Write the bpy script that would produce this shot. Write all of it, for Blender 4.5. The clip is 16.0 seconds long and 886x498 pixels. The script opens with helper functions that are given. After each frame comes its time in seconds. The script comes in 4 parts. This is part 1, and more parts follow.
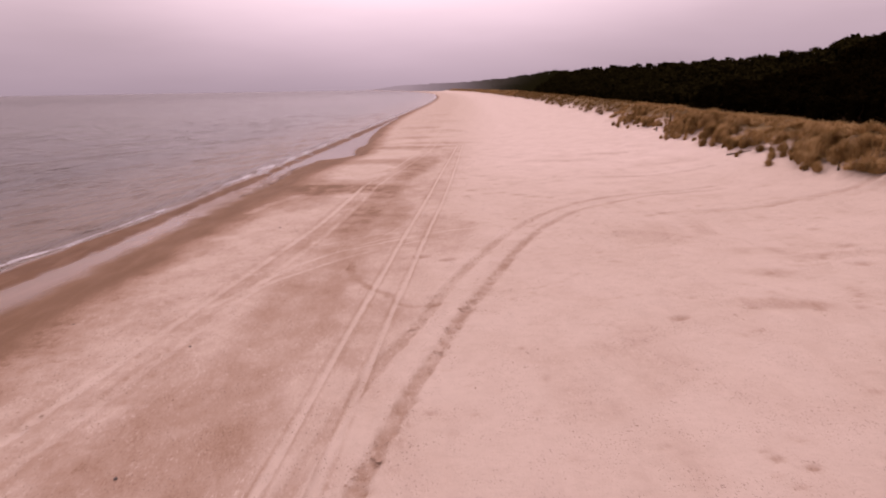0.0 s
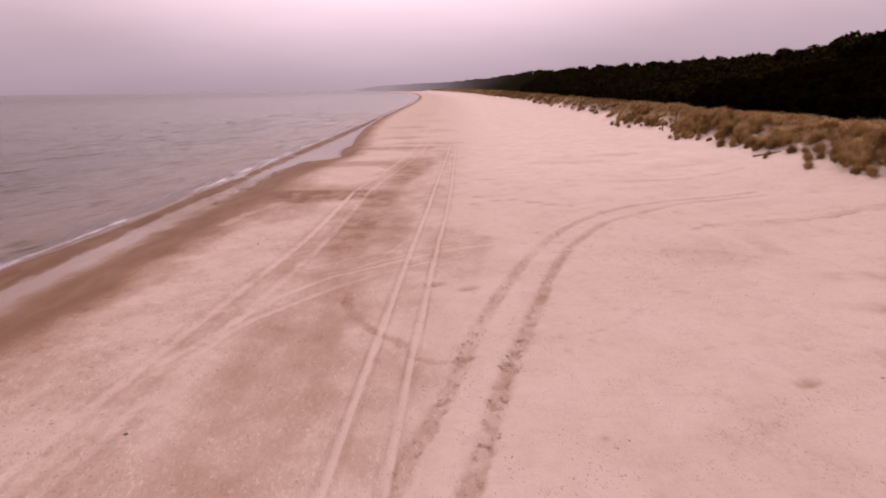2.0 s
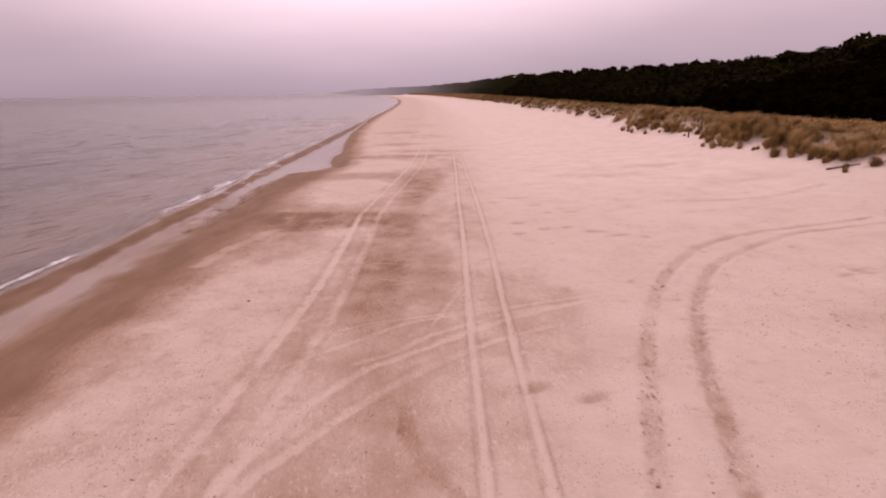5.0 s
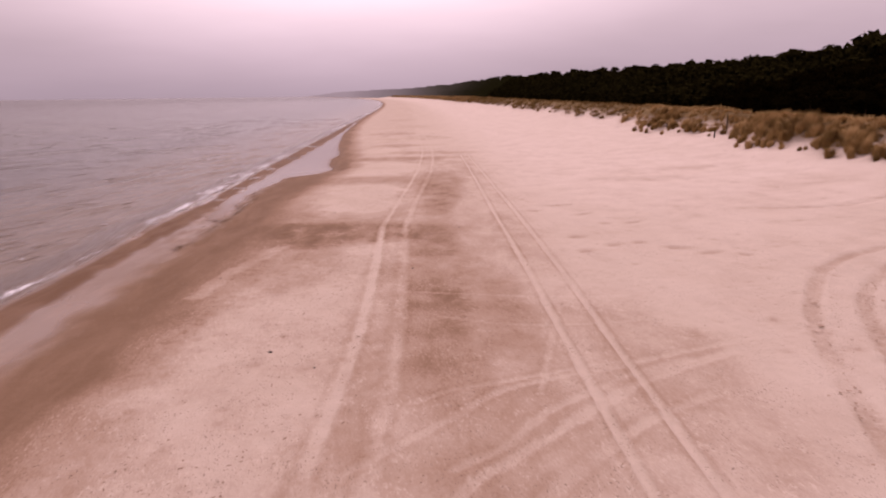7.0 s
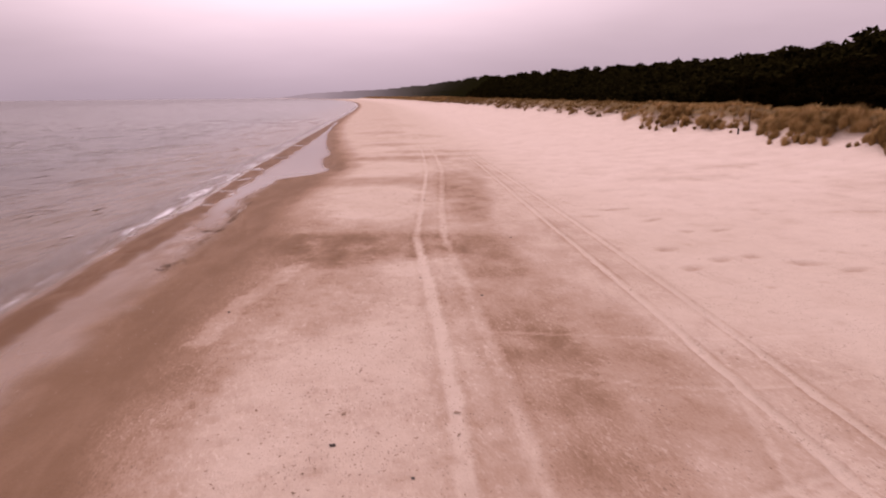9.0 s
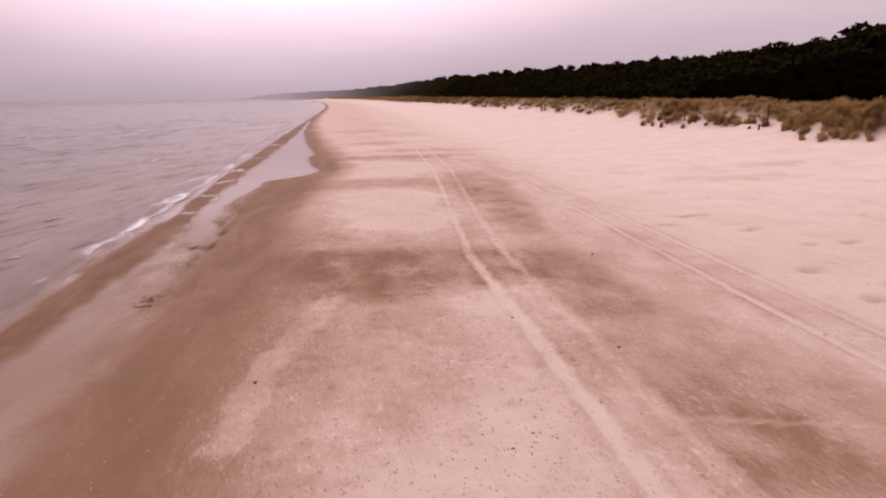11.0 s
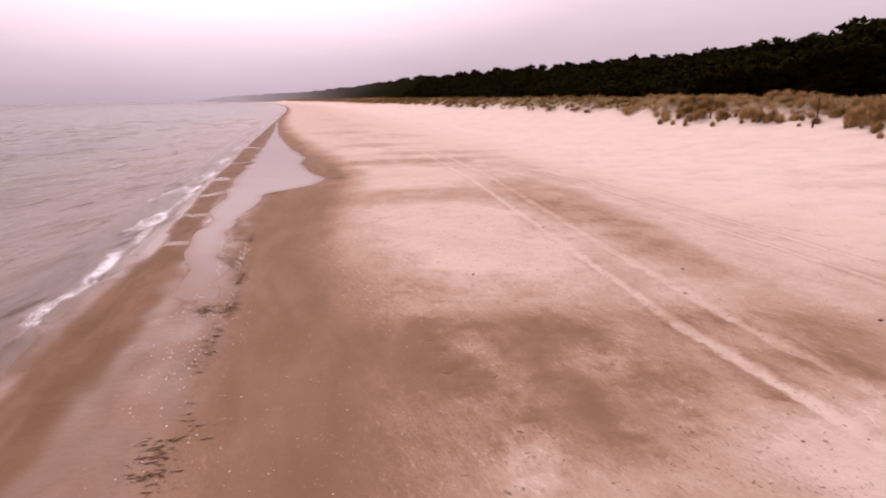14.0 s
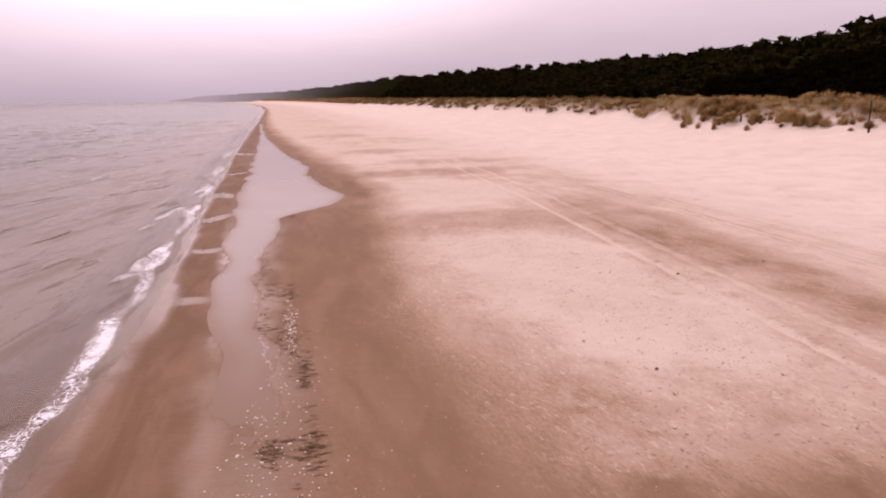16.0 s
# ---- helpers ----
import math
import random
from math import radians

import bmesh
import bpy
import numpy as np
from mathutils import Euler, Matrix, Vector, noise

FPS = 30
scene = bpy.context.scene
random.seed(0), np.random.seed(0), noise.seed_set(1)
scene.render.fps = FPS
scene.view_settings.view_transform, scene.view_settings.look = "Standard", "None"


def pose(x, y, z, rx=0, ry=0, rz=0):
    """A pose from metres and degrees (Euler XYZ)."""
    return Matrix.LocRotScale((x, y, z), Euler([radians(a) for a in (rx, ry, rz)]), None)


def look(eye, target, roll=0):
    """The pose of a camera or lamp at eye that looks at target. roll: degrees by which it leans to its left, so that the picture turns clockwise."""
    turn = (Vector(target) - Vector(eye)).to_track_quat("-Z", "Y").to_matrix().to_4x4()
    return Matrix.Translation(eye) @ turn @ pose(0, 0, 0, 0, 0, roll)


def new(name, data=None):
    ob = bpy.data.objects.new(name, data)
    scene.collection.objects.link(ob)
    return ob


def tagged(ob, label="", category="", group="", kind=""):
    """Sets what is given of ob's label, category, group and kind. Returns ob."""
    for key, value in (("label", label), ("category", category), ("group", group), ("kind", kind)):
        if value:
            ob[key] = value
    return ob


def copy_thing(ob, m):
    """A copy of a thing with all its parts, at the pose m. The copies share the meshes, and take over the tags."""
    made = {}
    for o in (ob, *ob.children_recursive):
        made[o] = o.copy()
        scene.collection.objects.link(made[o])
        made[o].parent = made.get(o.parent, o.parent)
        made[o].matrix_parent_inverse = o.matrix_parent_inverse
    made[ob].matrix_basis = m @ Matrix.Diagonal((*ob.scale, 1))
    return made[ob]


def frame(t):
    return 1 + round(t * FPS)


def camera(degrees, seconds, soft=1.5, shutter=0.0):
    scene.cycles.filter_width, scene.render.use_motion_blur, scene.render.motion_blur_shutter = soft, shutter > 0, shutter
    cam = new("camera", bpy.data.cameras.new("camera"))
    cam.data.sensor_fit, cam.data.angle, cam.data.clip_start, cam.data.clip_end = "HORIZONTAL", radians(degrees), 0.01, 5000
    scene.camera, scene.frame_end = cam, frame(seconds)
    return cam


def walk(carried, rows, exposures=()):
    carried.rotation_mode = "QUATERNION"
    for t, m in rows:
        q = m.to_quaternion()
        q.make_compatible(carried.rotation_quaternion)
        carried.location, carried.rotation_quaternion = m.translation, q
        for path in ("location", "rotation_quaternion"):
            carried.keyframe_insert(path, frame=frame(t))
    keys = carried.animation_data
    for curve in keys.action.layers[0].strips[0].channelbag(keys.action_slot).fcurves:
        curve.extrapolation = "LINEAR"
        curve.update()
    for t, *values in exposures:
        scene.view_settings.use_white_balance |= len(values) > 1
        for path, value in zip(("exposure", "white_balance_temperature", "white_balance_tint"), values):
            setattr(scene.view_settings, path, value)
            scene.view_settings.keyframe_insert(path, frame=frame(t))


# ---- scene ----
cam = camera(65.8, 16.0, soft=2.0)
METRES, EYE, TILT, LEAN, TURN = 70.0, 9.6, 0.0, -1.25, 3.9
ROWS = [
    (0.0, 0.0, 0.0, 0.0, -0.52, -13.1, 2.22),
    (0.5, -0.0052, 0.029, -0.002, -0.93, -13.11, 2.19),
    (1.0, -0.0109, 0.0582, -0.004, -1.33, -13.13, 2.17),
    (1.5, -0.0172, 0.087, -0.0061, -1.68, -13.14, 2.13),
    (2.0, -0.0241, 0.1161, -0.008, -2.04, -13.12, 2.1),
    (2.5, -0.031, 0.1451, -0.0083, -2.39, -13.12, 2.06),
    (3.0, -0.038, 0.174, -0.008, -2.73, -13.1, 2.05),
    (3.5, -0.0458, 0.2029, -0.008, -3.07, -13.05, 2.04),
    (4.0, -0.0543, 0.2324, -0.0083, -3.38, -12.99, 2.01),
    (6.5, -0.107, 0.3794, -0.0173, -5.14, -12.72, 1.9),
    (7.0, -0.1181, 0.4092, -0.0206, -5.58, -12.69, 1.91),
    (7.5, -0.129, 0.439, -0.0242, -6.05, -12.67, 1.91),
    (8.0, -0.1404, 0.4687, -0.0274, -6.59, -12.65, 1.89),
    (8.5, -0.152, 0.4981, -0.0303, -7.19, -12.66, 1.88),
    (9.0, -0.1634, 0.5281, -0.0335, -7.85, -12.63, 1.86),
    (11.5, -0.2138, 0.6797, -0.0469, -11.46, -12.65, 1.89),
    (12.0, -0.2228, 0.7099, -0.0486, -12.1, -12.64, 1.94),
    (12.5, -0.2313, 0.7403, -0.0499, -12.66, -12.66, 1.94),
    (13.0, -0.2394, 0.7697, -0.0515, -13.19, -12.64, 1.99),
    (13.5, -0.2478, 0.7991, -0.0532, -13.72, -12.61, 1.98),
    (14.0, -0.2563, 0.8286, -0.0543, -14.28, -12.59, 1.97),
    (14.5, -0.2648, 0.8584, -0.0536, -14.84, -12.65, 1.96),
    (15.0, -0.2731, 0.8893, -0.0522, -15.33, -12.68, 1.93),
    (15.5, -0.281, 0.9209, -0.0509, -15.82, -12.68, 1.93),
    (16.0, -0.2887, 0.9536, -0.0495, -16.31, -12.67, 1.95),
]
WB = (7300, 52)
walk(cam, [(t, pose(0, 0, EYE, TILT, LEAN, TURN) @ pose(METRES * x, METRES * y, METRES * z, 90 + pitch, roll, yaw)) for t, x, y, z, yaw, pitch, roll in ROWS],
     exposures=[(0.0, -0.28, *WB), (7.0, -0.27, *WB), (9.0, -0.2, 7250, 50), (12.5, -0.04, 7150, 46), (14.0, 0.04, 7150, 46), (16.0, 0.03, 7100, 45)])

# ---- light: an overcast sky, brightest where the sun stands behind the cloud ----
SUN_AZ, SUN_EL = radians(4), radians(55)          # left of +y, above the horizon
SUN_DIR = Vector((-math.sin(SUN_AZ) * math.cos(SUN_EL), math.cos(SUN_AZ) * math.cos(SUN_EL), math.sin(SUN_EL)))


class Nodes:
    """A small builder for node trees."""

    def __init__(self, tree):
        self.tree = tree
        tree.nodes.clear()

    def add(self, kind, ins=None, **props):
        n = self.tree.nodes.new(kind)
        if "operation" in props:
            n.operation = props["operation"]
        if "use_clamp" in props:
            n.use_clamp = props["use_clamp"]
        if "data_type" in props:
            n.data_type, n.blend_type = props["data_type"], props["blend_type"]
        if "interpolation_type" in props:
            n.interpolation_type = props["interpolation_type"]
        if "attribute_name" in props:
            n.attribute_name = props["attribute_name"]
        if "vector_type" in props:
            n.vector_type = props["vector_type"]
        if "feature" in props:
            n.feature = props["feature"]
        for k, v in (ins or {}).items():
            self.put(n.inputs[k], v)
        return n

    def put(self, socket, v):
        if isinstance(v, bpy.types.NodeSocket):
            self.tree.links.new(v, socket)
        elif isinstance(v, bpy.types.Node):
            self.tree.links.new(v.outputs[0], socket)
        else:
            socket.default_value = v

    def math(self, op, a, b=0.0, clamp=False):
        n = self.add("ShaderNodeMath", operation=op, use_clamp=clamp)
        self.put(n.inputs[0], a)
        self.put(n.inputs[1], b)
        return n.outputs[0]

    def mix(self, fac, a, b, blend="MIX"):
        n = self.add("ShaderNodeMix", data_type="RGBA", blend_type=blend)
        self.put(n.inputs["Factor"], fac)
        self.put(n.inputs[6], a)
        self.put(n.inputs[7], b)
        return n.outputs[2]

    def ramp(self, fac, stops):
        n = self.add("ShaderNodeValToRGB", {"Fac": fac})
        while len(n.color_ramp.elements) < len(stops):
            n.color_ramp.elements.new(0.5)
        for e, (p, c) in zip(n.color_ramp.elements, stops):
            e.position = p
            e.color = c if len(c) == 4 else (*c, 1)
        return n.outputs[0]

    def span(self, v, a, b, c=0.0, d=1.0):
        n = self.add("ShaderNodeMapRange", {"Value": v, "From Min": a, "From Max": b, "To Min": c, "To Max": d}, interpolation_type="SMOOTHSTEP")
        return n.outputs[0]

    def noise(self, scale, detail=3.0, rough=0.55, vec=None, warp=0.0):
        n = self.add("ShaderNodeTexNoise", {"Scale": scale, "Detail": detail, "Roughness": rough, "Distortion": warp})
        if vec is not None:
            self.put(n.inputs["Vector"], vec)
        return n.outputs["Fac"]

    def attr(self, name):
        return self.add("ShaderNodeAttribute", attribute_name=name).outputs["Fac"]


def rgb(r, g, b):
    return (r, g, b, 1.0)


world = bpy.data.worlds.new("overcast_sky")
scene.world = world
world.use_nodes = True
w = Nodes(world.node_tree)
way = w.add("ShaderNodeVectorMath", {0: w.add("ShaderNodeTexCoord").outputs["Generated"]}, operation="NORMALIZE").outputs[0]
up = w.add("ShaderNodeSeparateXYZ", {0: way}).outputs[2]
grey = w.ramp(up, [(0.0, (0.515, 0.515, 0.565)), (0.06, (0.63, 0.63, 0.675)), (0.14, (0.88, 0.88, 0.905)), (0.25, (1.08, 1.08, 1.09)), (0.5, (1.06, 1.06, 1.08)), (1.0, (1.15, 1.15, 1.18))])
BREAK = Vector((-0.09, 0.9, 0.43)).normalized()          # the thinnest, brightest part of the cloud
near_sun = w.add("ShaderNodeVectorMath", {0: way, 1: tuple(SUN_DIR)}, operation="DOT_PRODUCT").outputs["Value"]
near_break = w.add("ShaderNodeVectorMath", {0: way, 1: tuple(BREAK)}, operation="DOT_PRODUCT").outputs["Value"]
glow = w.math("ADD", w.span(near_sun, 0.55, 0.95, 0.0, 0.85), w.span(near_break, 0.85, 1.0, 0.0, 0.54))
streak = w.noise(2.2, 4.0, 0.55, w.add("ShaderNodeMapping", {"Vector": way, "Scale": (1.0, 1.0, 5.0)}).outputs[0])
cloud = w.math("MULTIPLY", w.math("ADD", 1.0, glow), w.span(streak, 0.3, 0.7, 0.95, 1.05))
overcast = w.add("ShaderNodeBackground", {"Color": grey, "Strength": w.math("MULTIPLY", cloud, 0.9)})
sky = w.add("ShaderNodeTexSky")
sky.sky_type, sky.sun_disc, sky.sun_elevation, sky.sun_rotation, sky.dust_density, sky.air_density = "NISHITA", False, SUN_EL, -SUN_AZ, 6.0, 1.5
clear = w.add("ShaderNodeBackground", {"Color": sky.outputs[0], "Strength": 0.05})
both = w.add("ShaderNodeMixShader", {0: 0.12, 1: overcast.outputs[0], 2: clear.outputs[0]})
w.add("ShaderNodeOutputWorld", {"Surface": both.outputs[0]})

lamp = bpy.data.lights.new("sun", "SUN")
lamp.energy, lamp.angle, lamp.color = 0.62, radians(46), (1.0, 0.97, 0.92)
sun = new("sun", lamp)
sun.matrix_world = look(SUN_DIR * 300, (0, 0, 0))


# ---- numbers of the place ----
SEA = -0.66                                         # water level


def smooth(a, b, v):
    s = np.clip((v - a) / (b - a), 0, 1)
    return s * s * (3 - 2 * s)


def lattice(ix, iy, seed):
    h = (ix.astype(np.int64) * 374761393 + iy.astype(np.int64) * 668265263 + seed * 1442695041) & 0xFFFFFFFF
    h = ((h ^ (h >> 13)) * 1274126177) & 0xFFFFFFFF
    return ((h ^ (h >> 16)) & 0xFFFF) / 32767.5 - 1.0


def vnoise(x, y, seed=0):
    ix, iy = np.floor(x), np.floor(y)
    fx, fy = x - ix, y - iy
    fx, fy = fx * fx * (3 - 2 * fx), fy * fy * (3 - 2 * fy)
    a, b = lattice(ix, iy, seed), lattice(ix + 1, iy, seed)
    c, d = lattice(ix, iy + 1, seed), lattice(ix + 1, iy + 1, seed)
    return (a * (1 - fx) + b * fx) * (1 - fy) + (c * (1 - fx) + d * fx) * fy


def fbm(x, y, seed=0, octaves=4):
    total, amp = 0.0, 0.5
    for k in range(octaves):
        total = total + amp * vnoise(x * 2 ** k + 17.3 * k, y * 2 ** k - 9.1 * k, seed + k)
        amp *= 0.5
    return total


def curve(y):
    """How far the coast has swung seawards at y; straight near the start, a wide bay beyond."""
    far = np.clip(np.asarray(y, float) - 150, 0, 2300)
    return -5e-5 * far ** 2 - np.clip(np.asarray(y, float) - 2450, 0, None) * 0.23


def rise(u, y):
    """Lifts land and water slightly with distance, shaped to fit the camera's horizon."""
    return 0.0036 * np.clip(np.hypot(0.8 * np.asarray(u, float), y) - 150, 0, None)


def line(knots):
    ys, us = zip(*knots)
    return lambda y: np.interp(y, ys, us)


sea_edge = line([(30, -29.6), (40, -29.6), (52, -28.8), (62, -28.9), (70, -29.2), (76, -29.8), (84, -29.6), (90, -29.6), (100, -29.9), (112, -30.4), (130, -31.0), (160, -31.8), (240, -33.0), (320, -33.4)])
bar_out = line([(30, -29.0), (45, -28.8), (56, -28.2), (64, -28.3), (70, -28.6), (76, -28.9), (81, -28.85), (86, -28.6), (93, -29.1), (105, -29.7), (120, -30.35), (158, -31.5), (240, -32.8), (330, -33.2)])
bar_edge = line([(34, -26.4), (45, -25.9), (56, -26.5), (66, -26.9), (72, -26.95), (78, -26.75), (82, -27.2), (90, -27.5), (96, -27.7), (103, -28.2), (110, -28.55), (118, -28.35), (136, -28.9), (157, -29.4), (205, -30.3), (260, -32.3), (330, -33.0)])
pool_edge = line([(24, -23.4), (37, -23.7), (50, -24.2), (64, -24.5), (73, -24.6), (78, -24.75), (82, -25.2), (86, -25.7), (90, -26.1), (94, -26.2), (99, -25.8), (104, -25.4), (106, -24.2), (108.5, -22.2), (111, -21.4), (114, -21.4), (119, -22.4),
                  (126, -23.2), (133, -22.9), (142, -24.0), (161, -26.2), (183, -28.2), (215, -30.0), (255, -31.6), (330, -33.0)])
dry_edge = line([(15, -17.6), (23, -18.2), (31, -19.2), (50, -19.6), (62, -19.9), (76, -20.5), (87, -20.9), (98, -20.3), (114, -18.6), (135, -20.9), (165, -24.0), (200, -27.0), (240, -29.3), (330, -31.3)])


def ease(points, steps=14):
    """A smooth line through a few plan points."""
    p = [np.array(q, float) for q in points]
    p = [2 * p[0] - p[1], *p, 2 * p[-1] - p[-2]]
    out = []
    for a, b, c, d in zip(p, p[1:], p[2:], p[3:]):
        for s in np.linspace(0, 1, steps, endpoint=False):
            out.append(0.5 * (2 * b + (c - a) * s + (2 * a - 5 * b + 4 * c - d) * s ** 2 + (3 * b - a - 3 * c + d) * s ** 3))
    out.append(p[-2])
    return np.array(out)


# wheel ruts and other marks in the sand: plan line, half width, depth, moisture (minus: pale dry sand), raggedness
CAR = [(-5.75, 8), (-5.65, 24), (-5.5, 46), (-5.3, 60), (-5.2, 78), (-5.0, 100), (-4.9, 125)]
CAR_R = [(-4.3, 8), (-4.2, 24), (-4.0, 46), (-3.75, 60), (-3.7, 78), (-3.8, 100), (-3.9, 125)]
OLD = [(-14.9, 8), (-14.2, 18), (-13.8, 26), (-13.4, 34), (-13.0, 42), (-12.7, 48), (-12.6, 56), (-12.9, 72), (-12.15, 84), (-11.1, 101), (-10.75, 110), (-10.3, 136), (-11.0, 167), (-12.0, 200)]
OLD_R = [(-13.3, 8), (-12.8, 18), (-12.3, 26), (-11.9, 34), (-11.5, 42), (-11.2, 48), (-11.2, 56), (-11.4, 72), (-10.75, 84), (-9.5, 102), (-9.1, 112), (-8.8, 136), (-9.6, 167), (-10.6, 200)]
ARC = [(-5.2, 12), (-4.4, 20), (-2.7, 28.1), (-1.8, 33.2), (0.0, 40.5), (2.2, 47.4), (5.0, 53.4), (9.2, 58.8), (15.6, 62.2), (21, 63.5)]
ARC_R = [(-3.6, 12), (-2.7, 18.9), (-1.1, 28.0), (0.1, 33.1), (2.4, 42.5), (5.1, 49.8), (8.4, 55.0), (14.9, 60.5), (21, 61.8)]
SWEEPS = [[(-13.1, 30.3), (-12.4, 32.3), (-11.8, 35.3), (-10.8, 38.3), (-9.4, 41.1), (-8.3, 42.2), (-6.7, 43.7), (-4.4, 45.9), (-2.6, 47.1), (0, 48.4)],
          [(-12.3, 30.8), (-11.3, 34.7), (-10.35, 36.4), (-8.9, 39), (-7.1, 41.4), (-5.4, 43.1), (-4.0, 44.2), (-2.5, 45.1)],
          [(-9.6, 41.9), (-8.2, 43.0), (-7.2, 44.4), (-5.9, 45.5), (-4.5, 46.5), (-2, 47.8)],
          [(-12, 42.0), (-10.9, 43.1), (-9.6, 44.4), (-8.2, 45.9), (-6.1, 46.9), (-4.3, 47.4), (-1.1, 48.7), (4, 50.2)],
          [(-10.7, 45.4), (-9.5, 46.2), (-7.8, 46.7), (-6, 47.3), (-3, 48.0)]]
DRIP = [(-7.7, 38.4), (-7.4, 36.3), (-6.5, 34.3), (-5.6, 32.8), (-4.8, 31.9), (-4.0, 30.3), (-3.0, 29.9), (-1.6, 30.4)]
PATH = [(33, 55.8), (29.6, 54.2), (26.2, 53.7), (21.6, 52.8), (18.4, 52.3), (13.4, 51.7)]
RIDGE = [(24.5, 76), (21, 74.2), (17.0, 73.0), (13, 73.6)]
CROSS = [[(-11, 56.6), (-4, 54.8), (4, 55.1)], [(-9.6, 52.9), (-7.2, 51.8), (-5.2, 51.4), (-2, 51.6)], [(-4.7, 53.7), (-1.2, 51.2), (3.3, 50.7), (7, 51.4)], [(-7.0, 45.8), (-5.9, 50), (-4.9, 53.8)]]
MARKS = [(q, 0.1, 0.02, -0.12, 1.0) for q in CROSS] + [(q, 0.19 - 0.02 * k, 0.02, -0.25 + 0.02 * k, 0.8) for k, q in enumerate(SWEEPS)] + [
    (CAR, 0.11, 0.07, -0.7, 0.3), (CAR_R, 0.105, 0.07, -0.64, 0.3),
    (OLD[:5], 0.2, 0.03, -0.3, 0.8), (OLD[4:8], 0.19, 0.03, -0.54, 0.6), (OLD[7:], 0.15, 0.03, -0.36, 0.6), (OLD_R[:8], 0.19, 0.02, -0.17, 0.9), (OLD_R[7:], 0.17, 0.02, -0.22, 0.9),
    (ARC, 0.28, 0.06, 0.24, 0.5), (ARC_R, 0.28, 0.06, 0.28, 0.5),
    ([(-18.4, 67.4), (-18.8, 65.5), (-19.2, 63.5), (-19.9, 60.0), (-20.1, 57)], 0.42, 0.005, -0.2, 1.0),
    ([(-10.0, 46), (-9.9, 54), (-9.75, 62), (-9.6, 70), (-9.4, 77), (-9.2, 82)], 1.35, 0.0, 0.085, 0.7),
    (DRIP, 0.22, 0.02, 0.22, 0.9), (PATH, 0.5, 0.07, 0.24, 1.5), ([(x - 1.5, y - 0.75) for x, y in PATH[2:]], 0.22, 0.05, 0.2, 1.3), ([(x + 1.2, y - 1.3) for x, y in PATH[:3]], 0.5, 0.06, 0.2, 1.6), (RIDGE, 0.5, 0.08, 0.22, 0.9),
]
# damp patches: centre x, y, half sizes, strength, slant
DAMP_DRY = [(12.8, 29, 1.9, 0.9, 0.3, 0), (13.9, 34.6, 1.5, 0.8, 0.22, 0), (15.8, 39.3, 1.7, 0.8, 0.22, 0), (19.2, 37.5, 3.0, 0.7, 0.2, 0), (10, 92, 5, 2.0, 0.2, 0), (15, 99, 6, 2.0, 0.18, 0), (22, 84, 5, 2.2, 0.18, 0), (6, 24, 1.6, 2.4, 0.15, 0), (12, 45, 3, 3, 0.14, 0)]
DAMP_TRACK = [(-9.0, 17, 2.8, 10, 0.5, 0), (-8.7, 30, 2.6, 9, 0.46, 0), (-8.4, 43, 2.6, 9, 0.44, 0), (-8.8, 55, 3.0, 10, 0.55, 0), (-9.7, 62.5, 1.9, 12, 0.52, 0), (-4, 47, 3, 8, 0.3, 0), (-9.2, 85, 1.9, 11, 0.5, 0), (-8.0, 74, 2.2, 9, 0.34, 0)]
DAMP_BAND = [(-17.0, 70.7, 7.2, 3.5, 0.66, -0.1), (-17.6, 64.0, 2.9, 6.5, 0.42, -0.1), (-17.6, 75.6, 4.6, 4.2, 0.34, -0.3), (-18.6, 83, 1.6, 6.5, 0.26, -0.1), (-17.0, 98.2, 5.8, 3.2, 0.38, -0.1), (-8.6, 94, 2.1, 9.0, 0.4, -0.3), (-13, 122.3, 8, 2.6, 0.42, -0.1), (-9, 131, 6, 2.6, 0.3, -0.25),
             (-14, 148, 5, 3.5, 0.26, -0.2), (-9, 168, 4, 7, 0.2, -0.4), (-17, 186, 5, 5, 0.24, -0.2), (-13, 218, 5, 9, 0.22, 0), (-17, 270, 5, 12, 0.24, 0)]
PALE = [(-15.2, 86.0, 3.2, 8, 0.4), (-15.5, 110.5, 4.8, 6, 0.42), (-17, 138, 3, 4, 0.3)]
FEET = [(0.6, 73.9), (1.2, 70.4), (3.0, 70.3), (-1.4, 66.5), (-1.7, 63.0), (0.1, 64.2), (1.6, 64.4), (3.2, 62.8), (0.3, 78.1), (-0.7, 78.0), (-3.8, 39.5), (-2.2, 38.7),
        (20.5, 39.1), (20.8, 43.8), (19.5, 35.4), (8.0, 27.5), (4.4, 61.5), (5.8, 60.8), (-2.4, 76.0)]


def hummock(u, y):
    """Mounds of blown sand at the dune foot, held by the grass: 0 in the hollows, 1 on top."""
    return smooth(-0.14, 0.34, fbm(u / 2.5, y / 3.0, 27, 3))


